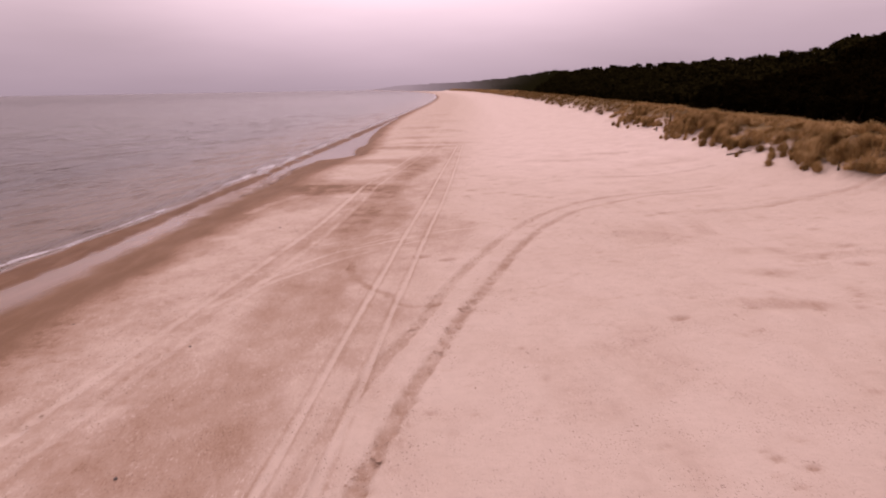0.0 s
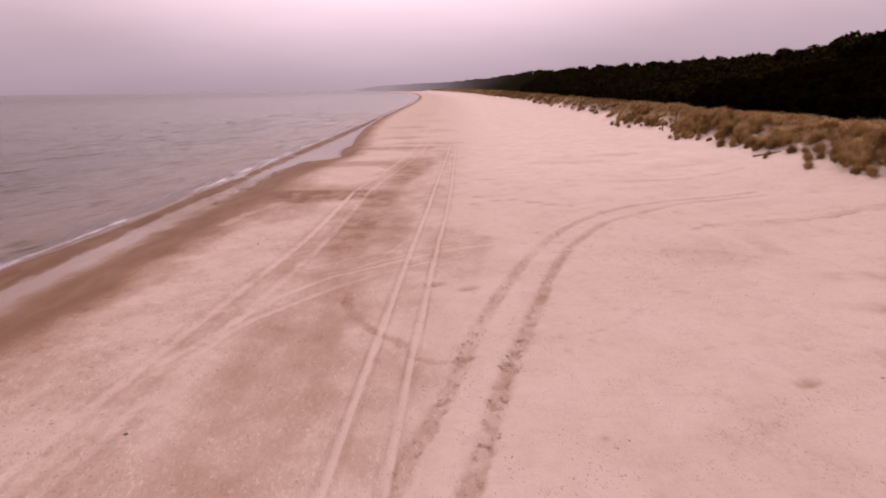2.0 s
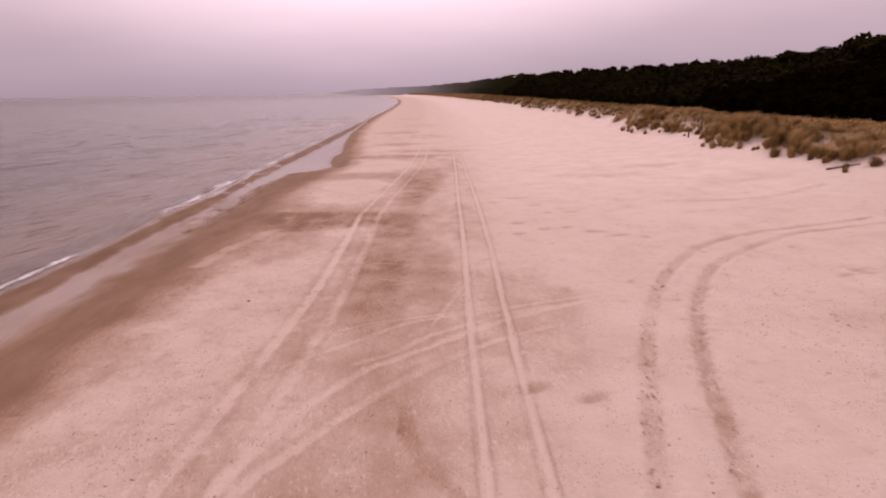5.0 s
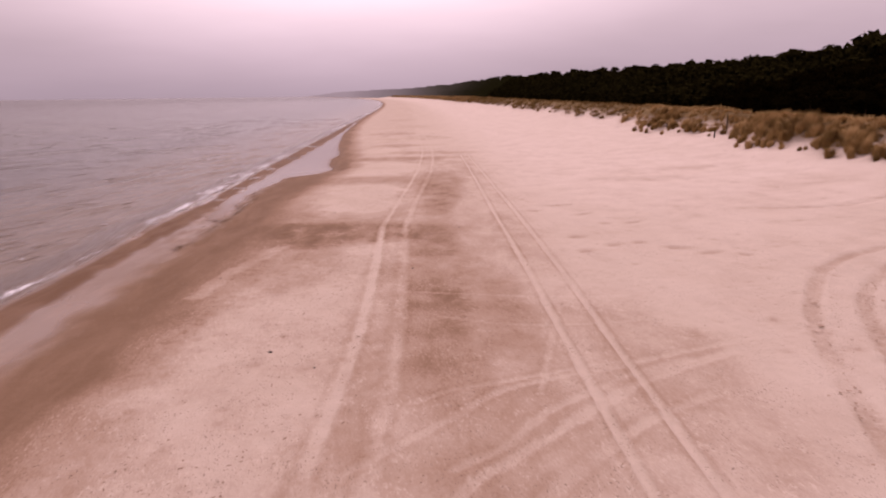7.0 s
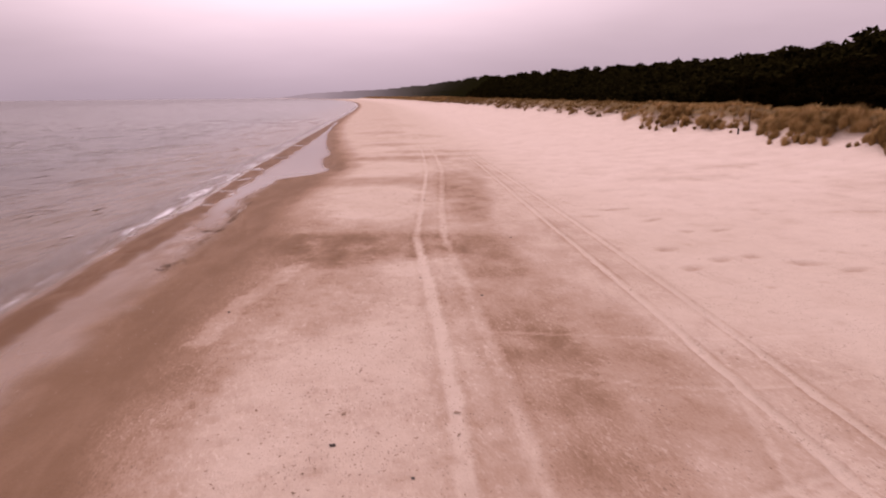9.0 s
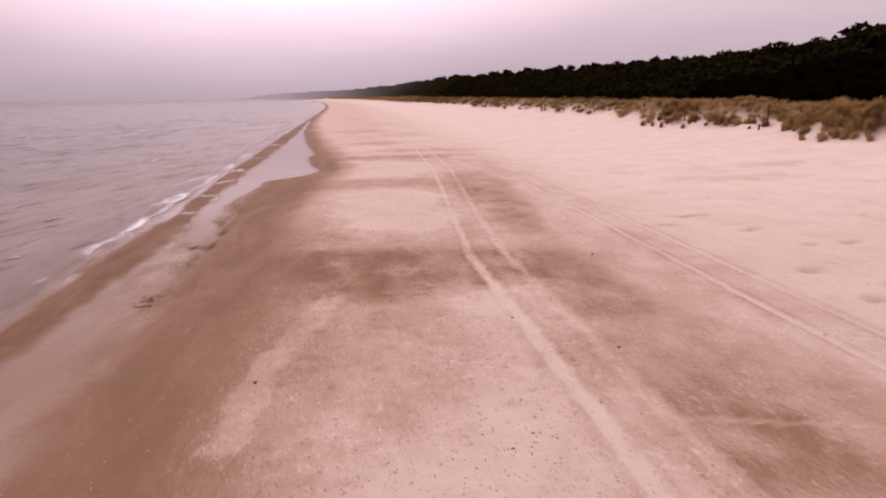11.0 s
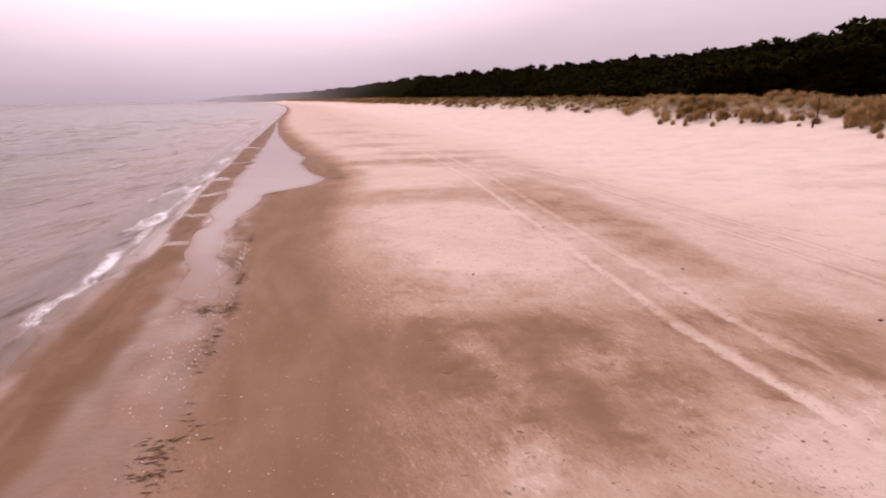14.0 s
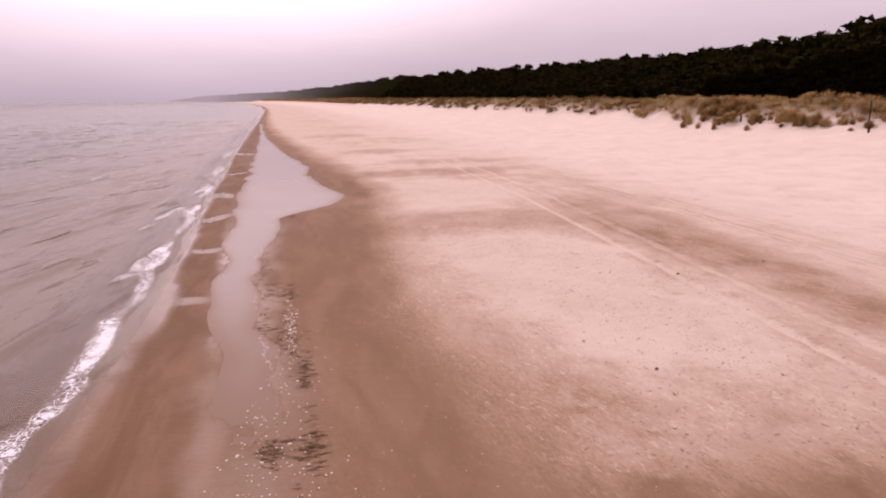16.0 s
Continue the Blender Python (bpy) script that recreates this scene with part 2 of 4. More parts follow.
def height(u, y):
    """The lie of the sand at u metres across the shore (0 at the first eye) and y along it."""
    plane = 0.0218 * u
    z = plane + 1.45 * (np.clip(u - 16.5, 0, 13.5) / 13.5) ** 2
    foot = 29.6 + 2.4 * fbm(y / 9, y * 0 + 3.1, 5, 4)
    z = z + 2.3 * smooth(0, 6.5, u - foot) + smooth(1, 7, u - foot) * (0.9 * fbm(u / 7, y / 9, 21, 4) + 0.5 * fbm(u / 2.4, y / 2.4, 31, 2))
    z = z + 0.8 * hummock(u, y) * smooth(-2.0, 2.0, u - foot) * smooth(12, 5, u - foot)
    z = z - 3.0 * smooth(41, 52, u) + 0.5 * smooth(60, 110, u) * fbm(u / 20, y / 20, 8, 2)
    z = z + smooth(-2, 12, u) * smooth(34, 26, u) * 0.11 * fbm(u / 5, y / 7, 41, 3)
    z = z + smooth(-19, -14, u) * smooth(34, 28, u) * 0.035 * fbm(u / 1.1, y / 1.1, 51, 3)
    s, b, p = sea_edge(y) + 0.25 * fbm(y / 4, y * 0, 15, 3), bar_edge(y) + 0.6 * fbm(y / 3.6, y * 0 + 9, 17, 3), pool_edge(y) + 0.45 * fbm(y / 2.5, y * 0 + 4, 19, 4)
    o = np.minimum(bar_out(y) + 0.3 * fbm(y / 3.0, y * 0 + 2, 16, 3), b - 0.3)
    climb = np.clip((u - p) / 3.2, 0, 1)
    shore = SEA + (z - SEA) * climb ** 0.75
    q = np.clip((u - b) / np.maximum(p - b, 0.05), 0, 1)
    pool = SEA + 0.012 - 0.105 * np.sin(np.pi * q) ** 0.7 * smooth(70, 104, y) + 0.014 * fbm(u / 0.9, y / 1.8, 22, 4) * smooth(108, 96, y)
    notch = 1.0 - sum(cut * np.exp(-((y - c - 0.25 * (u + 28) - 0.75 * np.sin(u * 1.7 + c) - 0.8 * fbm(u / 1.3, y / 2, 79, 3)) / wd) ** 2) for c, wd, cut in ((72.0, 0.35, 1.0), (87.6, 0.8, 1.9), (96.8, 0.7, 1.9), (105.5, 1.3, 1.9), (114.6, 1.8, 1.9), (131, 1.0, 1.9), (155, 2.0, 1.9)))
    r = np.clip((u - o) / np.maximum(b - o, 0.05), 0, 1)
    bar = SEA + 0.006 * np.clip((u - s) / np.maximum(o - s, 0.05), 0, 1) + (0.04 * np.sin(np.pi * r) ** 0.8 + 0.004) * notch * (u > o) + 0.002 * fbm(u / 1.6, y / 1.6, 77, 2)
    sea = SEA - 0.05 * (s - u) - 0.02 * smooth(0, 1, s - u)
    return rise(u, y) + np.where(u > p, shore, np.where(u > b, pool, np.where(u > s, bar, np.maximum(sea, SEA - 4))))


def moisture(u, y):
    d = dry_edge(y)
    u0, y0 = u, y
    u = u0 + 0.5 * fbm(u0 / 4, y0 / 7, 65, 4)
    y = y0 + 0.7 * fbm(u0 / 4, y0 / 6, 67, 4)
    ragged = 0.8 * fbm(u / 2.5, y / 5, 61, 4)
    wet = smooth(d + 2.5, d - 2.1, u + 0.8 * ragged)
    damp = (0.14 + 0.2 * smooth(45, 22, y) * smooth(-12, -17, u)) * smooth(-11.0, -13.0, u) * (1 + 0.7 * fbm(u / 1.2, y / 2.5, 74, 4)) + 0.26 * smooth(-14.5, -11.5, u) * smooth(-1.0, -5.5, u) * smooth(150, 100, y) * (1 + 0.9 * fbm(u / 1.7, y / 5, 73, 4))
    for cx, cy, rx, ry, a, slant in DAMP_DRY + DAMP_TRACK + DAMP_BAND:
        g = ((u - cx) / rx) ** 2 + ((y - cy - slant * (u - cx)) / ry) ** 2
        patch = a * smooth(2.1, 0.15, g + 0.18 * fbm(u / 2.2, y / 5.0, 71, 4))
        damp = 1 - (1 - damp) * (1 - patch) if slant else np.maximum(damp, patch)
    for cx, cy, rx, ry, a in PALE:
        damp = damp - a * smooth(1.9, 0.1, ((u - cx) / rx) ** 2 + ((y - cy) / ry) ** 2 + fbm(u / 2, y / 2, 75, 3))
    damp = np.clip(damp, 0, 1) * (0.97 + 0.22 * fbm(u / 0.6, y / 1.8, 91, 4)) + 0.05
    streaks = fbm((u + 0.7 * y) / 6.5, (y - 0.5 * u) / 1.5, 99, 4)
    lace = 0.06 * smooth(0.05, 0.45, streaks) * smooth(-1, 4, u) * smooth(29, 24, u) + 0.2 * fbm(u / 1.3, y / 1.6, 95, 4) * smooth(-22, -18, u) * smooth(34, 20, u)
    wet = wet * (0.95 + 0.2 * fbm(u / 1.5, y / 4, 97, 3))
    return np.clip(1 - (1 - np.clip(wet, 0, 1)) * (1 - np.clip(damp, 0, 1)) + lace, 0, 1)


def steps(*runs):
    """Grid lines: runs of (start, end, spacing)."""
    out = []
    for a, b, d in runs:
        out.append(np.linspace(a, b, max(1, round((b - a) / d)), endpoint=False))
    return np.concatenate(out + [[runs[-1][1]]])


def grid_mesh(name, us, ys, z, attrs, bend=True):
    """One sheet over the grid us x ys, bent along the coast."""
    nu, ny = len(us), len(ys)
    U, Y = np.meshgrid(us, ys)
    X = U + (curve(Y) if bend else 0)
    co = np.stack([X, Y, z], -1).reshape(-1, 3).astype(np.float32)
    a = (np.arange(ny - 1)[:, None] * nu + np.arange(nu - 1)[None, :]).ravel()
    quads = np.stack([a, a + 1, a + 1 + nu, a + nu], -1).astype(np.int32)
    me = bpy.data.meshes.new(name)
    me.vertices.add(len(co))
    me.vertices.foreach_set("co", co.ravel())
    me.loops.add(quads.size)
    me.loops.foreach_set("vertex_index", quads.ravel())
    me.polygons.add(len(quads))
    me.polygons.foreach_set("loop_start", np.arange(0, quads.size, 4, dtype=np.int32))
    me.polygons.foreach_set("use_smooth", np.ones(len(quads), bool))
    me.update()
    for key, v in attrs.items():
        at = me.attributes.new(key, "FLOAT", "POINT")
        at.data.foreach_set("value", np.ascontiguousarray(v, np.float32).ravel())
    return me


def mesh_of(name, verts, faces):
    me = bpy.data.meshes.new(name)
    me.from_pydata([tuple(v) for v in verts], [], [tuple(f) for f in faces])
    me.update()
    return me


def part(name, me, material, parent=None, label=""):
    ob = new(name, me)
    if not me.materials:
        me.materials.append(material)
    ob.parent = parent
    if label:
        tagged(ob, label)
    return ob


# ---- materials ----
def material(name):
    m = bpy.data.materials.new(name)
    m.use_nodes = True
    return m, Nodes(m.node_tree)


def place(n):
    return n.add("ShaderNodeNewGeometry").outputs["Position"]


sand, n = material("beach_sand")
pos = place(n)
wet, film, veg = n.attr("wet"), n.attr("film"), n.attr("veg")
fine = n.noise(38, 4, 0.7, pos)
mid = n.noise(2.3, 5, 0.6, pos)
wide = n.noise(0.17, 3, 0.5, pos)
along = n.noise(1.0, 4, 0.6, n.add("ShaderNodeMapping", {"Vector": pos, "Scale": (0.9, 0.22, 1.0)}).outputs[0], 0.6)
dry_a = n.mix(n.span(mid, 0.3, 0.7), rgb(0.53, 0.435, 0.35), rgb(0.57, 0.47, 0.38))
dry = n.mix(n.span(along, 0.45, 0.75, 0.0, 0.35), dry_a, rgb(0.46, 0.37, 0.30))
dry = n.mix(n.span(wide, 0.3, 0.7, 0.0, 0.3), dry, rgb(0.63, 0.53, 0.445))
# paler sand colour standing in for the brighter exposure further along
lightened = n.attr("lightened")
dry = n.mix(n.math("MULTIPLY", lightened, n.span(n.noise(0.35, 4, 0.6, pos), 0.25, 0.7, 0.5, 1.0)), dry, rgb(0.655, 0.555, 0.475))
SLANT = radians(10)
slant = n.add("ShaderNodeMapping", {"Vector": pos, "Rotation": (0, 0, SLANT), "Scale": (0.55, 1.6, 1.0)}, vector_type="TEXTURE").outputs[0]
mottle = n.noise(2.6, 5, 0.65, slant, 0.7)
fleck = n.noise(11.0, 3, 0.6, slant)
between = n.math("MULTIPLY", n.span(wet, 0.03, 0.3), n.span(wet, 1.05, 0.6))
edge = n.math("ADD", wet, n.math("MULTIPLY", n.math("SUBTRACT", mottle, 0.5), n.math("ADD", 0.1, n.math("MULTIPLY", between, 0.26))))
edge = n.math("ADD", edge, n.math("MULTIPLY", n.math("SUBTRACT", fleck, 0.5), n.math("ADD", 0.07, n.math("MULTIPLY", between, 0.28))))
clods = n.math("MULTIPLY", n.span(n.noise(6.0, 3, 0.6, slant, 0.5), 0.56, 0.66), n.span(n.noise(0.5, 3, 0.6, pos), 0.4, 0.6, 0.3, 1.0))
edge = n.math("SUBTRACT", edge, n.math("MULTIPLY", n.math("MULTIPLY", clods, between), 0.22))
damp = n.mix(n.span(edge, 0.55, 1.0), rgb(0.32, 0.208, 0.141), rgb(0.187, 0.111, 0.065))
damp = n.mix(n.span(wet, 1.0, 1.25), damp, rgb(0.145, 0.08, 0.044))
ground = n.mix(n.span(edge, -0.08, 0.85), dry, damp)
ground = n.mix(n.math("MULTIPLY", n.span(along, 0.4, 0.7), n.math("MULTIPLY", wet, 0.22)), ground, rgb(0.36, 0.235, 0.16))
ground = n.mix(n.math("MULTIPLY", n.span(fine, 0.35, 0.75), 0.15), ground, n.mix(0.5, ground, rgb(0.12, 0.09, 0.07)))
bits = n.math("MULTIPLY", n.span(n.noise(13.0, 2, 0.5, slant), 0.63, 0.69), n.span(n.noise(0.7, 3, 0.6, pos), 0.38, 0.62))
ground = n.mix(n.math("MULTIPLY", bits, 0.7), ground, rgb(0.15, 0.10, 0.07))
litter = n.mix(n.span(n.noise(3.0, 4, 0.6, pos), 0.35, 0.65), rgb(0.13, 0.085, 0.04), rgb(0.24, 0.165, 0.08))
ground = n.mix(veg, ground, litter)
rough = n.math("SUBTRACT", n.math("SUBTRACT", 0.95, n.math("MULTIPLY", wet, 0.3)), n.math("MULTIPLY", film, 0.5), True)
bump = n.add("ShaderNodeBump", {"Height": n.math("ADD", n.math("MULTIPLY", fine, 0.2), n.math("ADD", mid, n.math("ADD", n.math("MULTIPLY", n.noise(6.5, 3, 0.6, pos), 0.7), n.math("MULTIPLY", n.noise(15.0, 3, 0.6, slant), 0.45)))), "Distance": 0.06,
                                "Strength": n.math("MULTIPLY", n.math("SUBTRACT", 0.95, n.math("MULTIPLY", wet, 0.35)), n.math("SUBTRACT", 1.0, n.math("MULTIPLY", film, 0.94)))})
body = n.add("ShaderNodeBsdfPrincipled", {"Base Color": ground, "Roughness": rough, "Normal": bump.outputs[0], "Specular IOR Level": n.math("ADD", 0.02, n.math("MULTIPLY", film, 0.13))})
n.add("ShaderNodeOutputMaterial", {"Surface": body.outputs[0]})


def water_material(name, murk_a, murk_b, ripple, size, rough, mirror, bed=None):
    m, n = material(name)
    pos = place(n)
    flat = n.add("ShaderNodeMapping", {"Vector": pos, "Scale": (1.0, 0.35, 1.0)}).outputs[0]
    depth, foam = n.attr("depth"), n.attr("foam")
    chop = n.math("ADD", n.noise(size, 4, 0.6, flat, 0.8), n.math("MULTIPLY", n.noise(size * 4.2, 3, 0.6, flat, 0.4), 0.3))
    long = n.add("ShaderNodeMapping", {"Vector": pos, "Rotation": (0, 0, radians(-18)), "Scale": (0.8, 4.6, 1.0)}, vector_type="TEXTURE").outputs[0]
    dash = n.span(n.noise(1.0, 3, 0.5, long, 0.3), 0.6, 0.76)
    bump = n.add("ShaderNodeBump", {"Height": n.math("ADD", chop, n.math("MULTIPLY", dash, 1.7)), "Strength": n.math("MULTIPLY", n.math("SUBTRACT", 1.0, n.math("MULTIPLY", n.attr("open_sea"), 0.85)), ripple), "Distance": 0.14})
    murk = n.mix(n.span(n.noise(0.05, 3, 0.6, pos), 0.3, 0.7), murk_a, murk_b)
    murk = n.mix(n.math("MULTIPLY", n.attr("shoal"), 0.85), murk, rgb(0.155, 0.108, 0.074))
    if bed:
        murk = n.mix(n.span(depth, 0.0, 0.55), bed, murk)
    deep = n.add("ShaderNodeBsdfDiffuse", {"Color": murk, "Normal": bump.outputs[0]})
    see = n.add("ShaderNodeBsdfTransparent", {"Color": rgb(0.92, 0.93, 0.9)})
    under = n.add("ShaderNodeMixShader", {0: n.math("ADD", depth, 1.0 if bed else 0.0, True), 1: see.outputs[0], 2: deep.outputs[0]})
    gloss = n.add("ShaderNodeBsdfGlossy", {"Color": rgb(1, 1, 1), "Roughness": rough, "Normal": bump.outputs[0]})
    fres = n.add("ShaderNodeFresnel", {"IOR": 1.33, "Normal": bump.outputs[0]})
    top = n.add("ShaderNodeMixShader", {0: n.math("MULTIPLY", fres.outputs[0], n.math("MULTIPLY", n.span(depth, 0.0, 0.3, 0.7, 1.0), n.math("MULTIPLY", n.math("SUBTRACT", 1.0, n.math("MULTIPLY", n.attr("open_sea"), 0.3)), mirror))), 1: under.outputs[0], 2: gloss.outputs[0]})
    cell = n.add("ShaderNodeTexVoronoi", {"Vector": n.add("ShaderNodeVectorMath", {0: pos, 1: n.add("ShaderNodeTexNoise", {"Vector": pos, "Scale": 2.0}).outputs["Color"]}).outputs[0], "Scale": 6.2}, feature="DISTANCE_TO_EDGE").outputs["Distance"]
    lace = n.math("ADD", n.math("MULTIPLY", n.span(cell, 0.0, 0.2, 1.0, 0.0), 0.6), n.math("MULTIPLY", n.noise(8.0, 5, 0.7, pos), 0.7))
    cover = n.span(n.math("ADD", foam, n.math("MULTIPLY", lace, 0.75)), 0.9, 1.12)
    cover = n.math("MULTIPLY", n.math("MULTIPLY", cover, n.span(foam, 0.02, 0.15)), n.span(n.noise(1.6, 4, 0.65, pos), 0.3, 0.55, 0.45, 0.95))
    white = n.add("ShaderNodeBsdfDiffuse", {"Color": rgb(0.7, 0.7, 0.7)})
    out = n.add("ShaderNodeMixShader", {0: cover, 1: top.outputs[0], 2: white.outputs[0]})
    n.add("ShaderNodeOutputMaterial", {"Surface": out.outputs[0]})
    return m


sea_water = water_material("sea_water", rgb(0.072, 0.060, 0.052), rgb(0.092, 0.078, 0.066), 0.9, 0.8, 0.16, 0.55)
pool_water = water_material("pool_water", rgb(0.19, 0.142, 0.114), rgb(0.215, 0.164, 0.132), 0.03, 0.7, 0.1, 0.63, rgb(0.18, 0.105, 0.062))


def leafy(name, a, b, c, rough=0.8, vary=0.0):
    m, n = material(name)
    pos = place(n)
    geo = n.add("ShaderNodeNewGeometry")
    own = n.math("MULTIPLY", n.math("SUBTRACT", n.add("ShaderNodeObjectInfo").outputs["Random"], 0.5), vary)
    tone = n.math("ADD", n.math("ADD", own, n.math("MULTIPLY", geo.outputs["Random Per Island"], 0.22)), n.math("SUBTRACT", n.math("MULTIPLY", n.noise(0.6, 3, 0.6, pos), 1.25), 0.19))
    col = n.ramp(tone, [(0.2, a), (0.55, b), (0.9, c)])
    body = n.add("ShaderNodeBsdfPrincipled", {"Base Color": col, "Roughness": rough, "Specular IOR Level": 0.0})
    n.add("ShaderNodeOutputMaterial", {"Surface": body.outputs[0]})
    return m


# far below real needles: the dark of the shaded forest sits in the colour
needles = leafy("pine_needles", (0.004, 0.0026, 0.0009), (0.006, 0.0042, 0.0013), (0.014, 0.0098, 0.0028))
# same needles paled for the wood further off, haze put into the colour
hazed_needles = leafy("pine_wood_hazed", (0.007, 0.0052, 0.0019), (0.013, 0.0108, 0.0034), (0.029, 0.0245, 0.0076))
marram = leafy("marram_grass", (0.145, 0.086, 0.032), (0.31, 0.192, 0.078), (0.47, 0.31, 0.145), vary=0.45)


def rough_solid(name, a, b, scale, rough=0.9, bumpy=0.5):
    m, n = material(name)
    co = n.add("ShaderNodeTexCoord").outputs["Object"]
    rnd = n.add("ShaderNodeObjectInfo").outputs["Random"]
    f = n.noise(scale, 4, 0.65, co)
    col = n.mix(n.span(n.math("ADD", f, n.math("MULTIPLY", n.math("SUBTRACT", rnd, 0.5), 0.2)), 0.3, 0.7), a, b)
    bump = n.add("ShaderNodeBump", {"Height": f, "Strength": bumpy, "Distance": 0.02})
    body = n.add("ShaderNodeBsdfPrincipled", {"Base Color": col, "Roughness": rough, "Normal": bump.outputs[0], "Specular IOR Level": 0.1})
    n.add("ShaderNodeOutputMaterial", {"Surface": body.outputs[0]})
    return m


bark = rough_solid("pine_bark", rgb(0.03, 0.019, 0.013), rgb(0.06, 0.036, 0.024), 6.0)
stone = rough_solid("dark_stone", rgb(0.06, 0.05, 0.045), rgb(0.14, 0.115, 0.10), 14.0, 0.8)
weed = rough_solid("dry_seaweed", rgb(0.085, 0.048, 0.025), rgb(0.19, 0.115, 0.064), 18.0, 0.85)
shell = rough_solid("bleached_shell", rgb(0.50, 0.44, 0.38), rgb(0.70, 0.64, 0.57), 30.0, 0.5, 0.2)
timber = rough_solid("weathered_timber", rgb(0.10, 0.07, 0.05), rgb(0.20, 0.15, 0.11), 12.0)
scrap = rough_solid("brown_scrap", rgb(0.19, 0.122, 0.08), rgb(0.34, 0.235, 0.165), 25.0)
clod = rough_solid("damp_sand_clod", rgb(0.3, 0.2, 0.14), rgb(0.4, 0.285, 0.21), 20.0)

# ---- ground: one sheet from the sea bed over beach and dunes to the forest ----
us = steps((-3200, -400, 400), (-400, -60, 40), (-60, -34, 3), (-34, -31, 0.3), (-31, -20, 0.15), (-20, -14, 0.14), (-14, -1.5, 0.105), (-1.5, 9, 0.17), (9, 29, 0.34), (29, 60, 0.75), (60, 140, 5), (140, 600, 60), (600, 3000, 400))
ys = steps((-300, -20, 40), (-20, 10, 3), (10, 14, 0.4), (14, 92, 0.17), (92, 130, 0.3), (130, 300, 1.0), (300, 1000, 7), (1000, 4600, 90))
U, Y = np.meshgrid(us, ys)
Z = height(U, Y)
WET = moisture(U, Y)
rng = np.random.default_rng(4)


def carve(points, half, deep, tone, ragged):
    """A rut along a plan line: the sand sinks, is thrown up at the rims and turns paler or damper."""
    p = ease(points)
    i0, i1 = np.searchsorted(us, [p[:, 0].min() - 2.4, p[:, 0].max() + 2.4])
    j0, j1 = np.searchsorted(ys, [p[:, 1].min() - 2.4, p[:, 1].max() + 2.4])
    for ja in range(j0, j1, 60):
        jb = min(ja + 60, j1)
        near = [(a, b) for a, b in zip(p, p[1:]) if max(a[1], b[1]) > ys[ja] - 2.4 and min(a[1], b[1]) < ys[jb - 1] + 2.4]
        if not near:
            continue
        V, W = U[ja:jb, i0:i1], Y[ja:jb, i0:i1]
        best = np.full(V.shape, 9.0)
        for a, b in near:
            d = b - a
            s = np.clip(((V - a[0]) * d[0] + (W - a[1]) * d[1]) / (d @ d), 0, 1)
            best = np.minimum(best, np.hypot(V - a[0] - s * d[0], W - a[1] - s * d[1]))
        e = best / half + ragged * fbm(V / 0.5, W / 0.5, 13, 3)
        wear = np.clip(1 + ragged * 1.6 * fbm(V / 2.2, W / 2.2, 19, 3), 0, 1.3)
        inside = smooth(1.25, 0.7, e) * wear
        Z[ja:jb, i0:i1] += -deep * inside + deep * 0.55 * np.exp(-((e - 1.6) / 0.45) ** 2)
        # dark outline just outside the rims of pale ruts, carried by this value
        if tone < 0:
            WET[ja:jb, i0:i1] += 2.8 * deep * np.exp(-((e - 1.9) / 0.5) ** 2)
        WET[ja:jb, i0:i1] += tone * inside * (np.clip(WET[ja:jb, i0:i1] + 0.25, 0, 1) if tone < 0 else 1)


for mark in MARKS:
    carve(*mark)


def dent(x, y, rx, ry, turn, deep, tone):
    i0, i1 = np.searchsorted(us, [x - 1, x + 1])
    j0, j1 = np.searchsorted(ys, [y - 1, y + 1])
    V, W = U[j0:j1, i0:i1] - x, Y[j0:j1, i0:i1] - y
    c, s = math.cos(turn), math.sin(turn)
    g = ((V * c + W * s) / rx) ** 2 + ((W * c - V * s) / ry) ** 2
    Z[j0:j1, i0:i1] += -deep * np.exp(-g) + deep * 0.4 * np.exp(-((g - 2.2) / 0.9) ** 2)
    # hollow toned through the wetness: damp sand plus painted shade of the dent
    WET[j0:j1, i0:i1] += tone * np.exp(-g * 0.8)


for x, y in FEET:
    dent(x, y, rng.uniform(0.35, 0.65), rng.uniform(0.22, 0.36), rng.uniform(-0.5, 0.5), 0.10, 0.42)
for x, y in ((16.3, 28.0), (16.5, 30.1), (17.6, 34.3), (7.8, 16.0), (7.6, 15.2), (18.5, 36.6), (4.5, 33.6), (6.2, 37.5)):
    for k in range(4):
        dent(x + rng.normal(0, 0.35), y + 0.45 * k, 0.17, 0.12, 0.3, 0.05, 0.3)
for x, y in ease(ARC_R[:6], 16):
    for k in range(2):
        dent(x + rng.normal(0, 0.28), y + rng.normal(0, 0.3), 0.15, 0.12, rng.uniform(0, 3), 0.045, 0.18)
for k in range(2400):
    dent(rng.uniform(-19.5, -11), rng.uniform(14, 98), rng.uniform(0.12, 0.24), rng.uniform(0.08, 0.14), rng.normal(-0.4, 0.5), 0.035, rng.uniform(-0.12, 0.16))
for k in range(1100):
    dent(rng.uniform(-3, 27), 14 + 125 * rng.random(), rng.uniform(0.12, 0.32), rng.uniform(0.1, 0.2), rng.uniform(0, 3), 0.03, rng.uniform(0, 0.3))

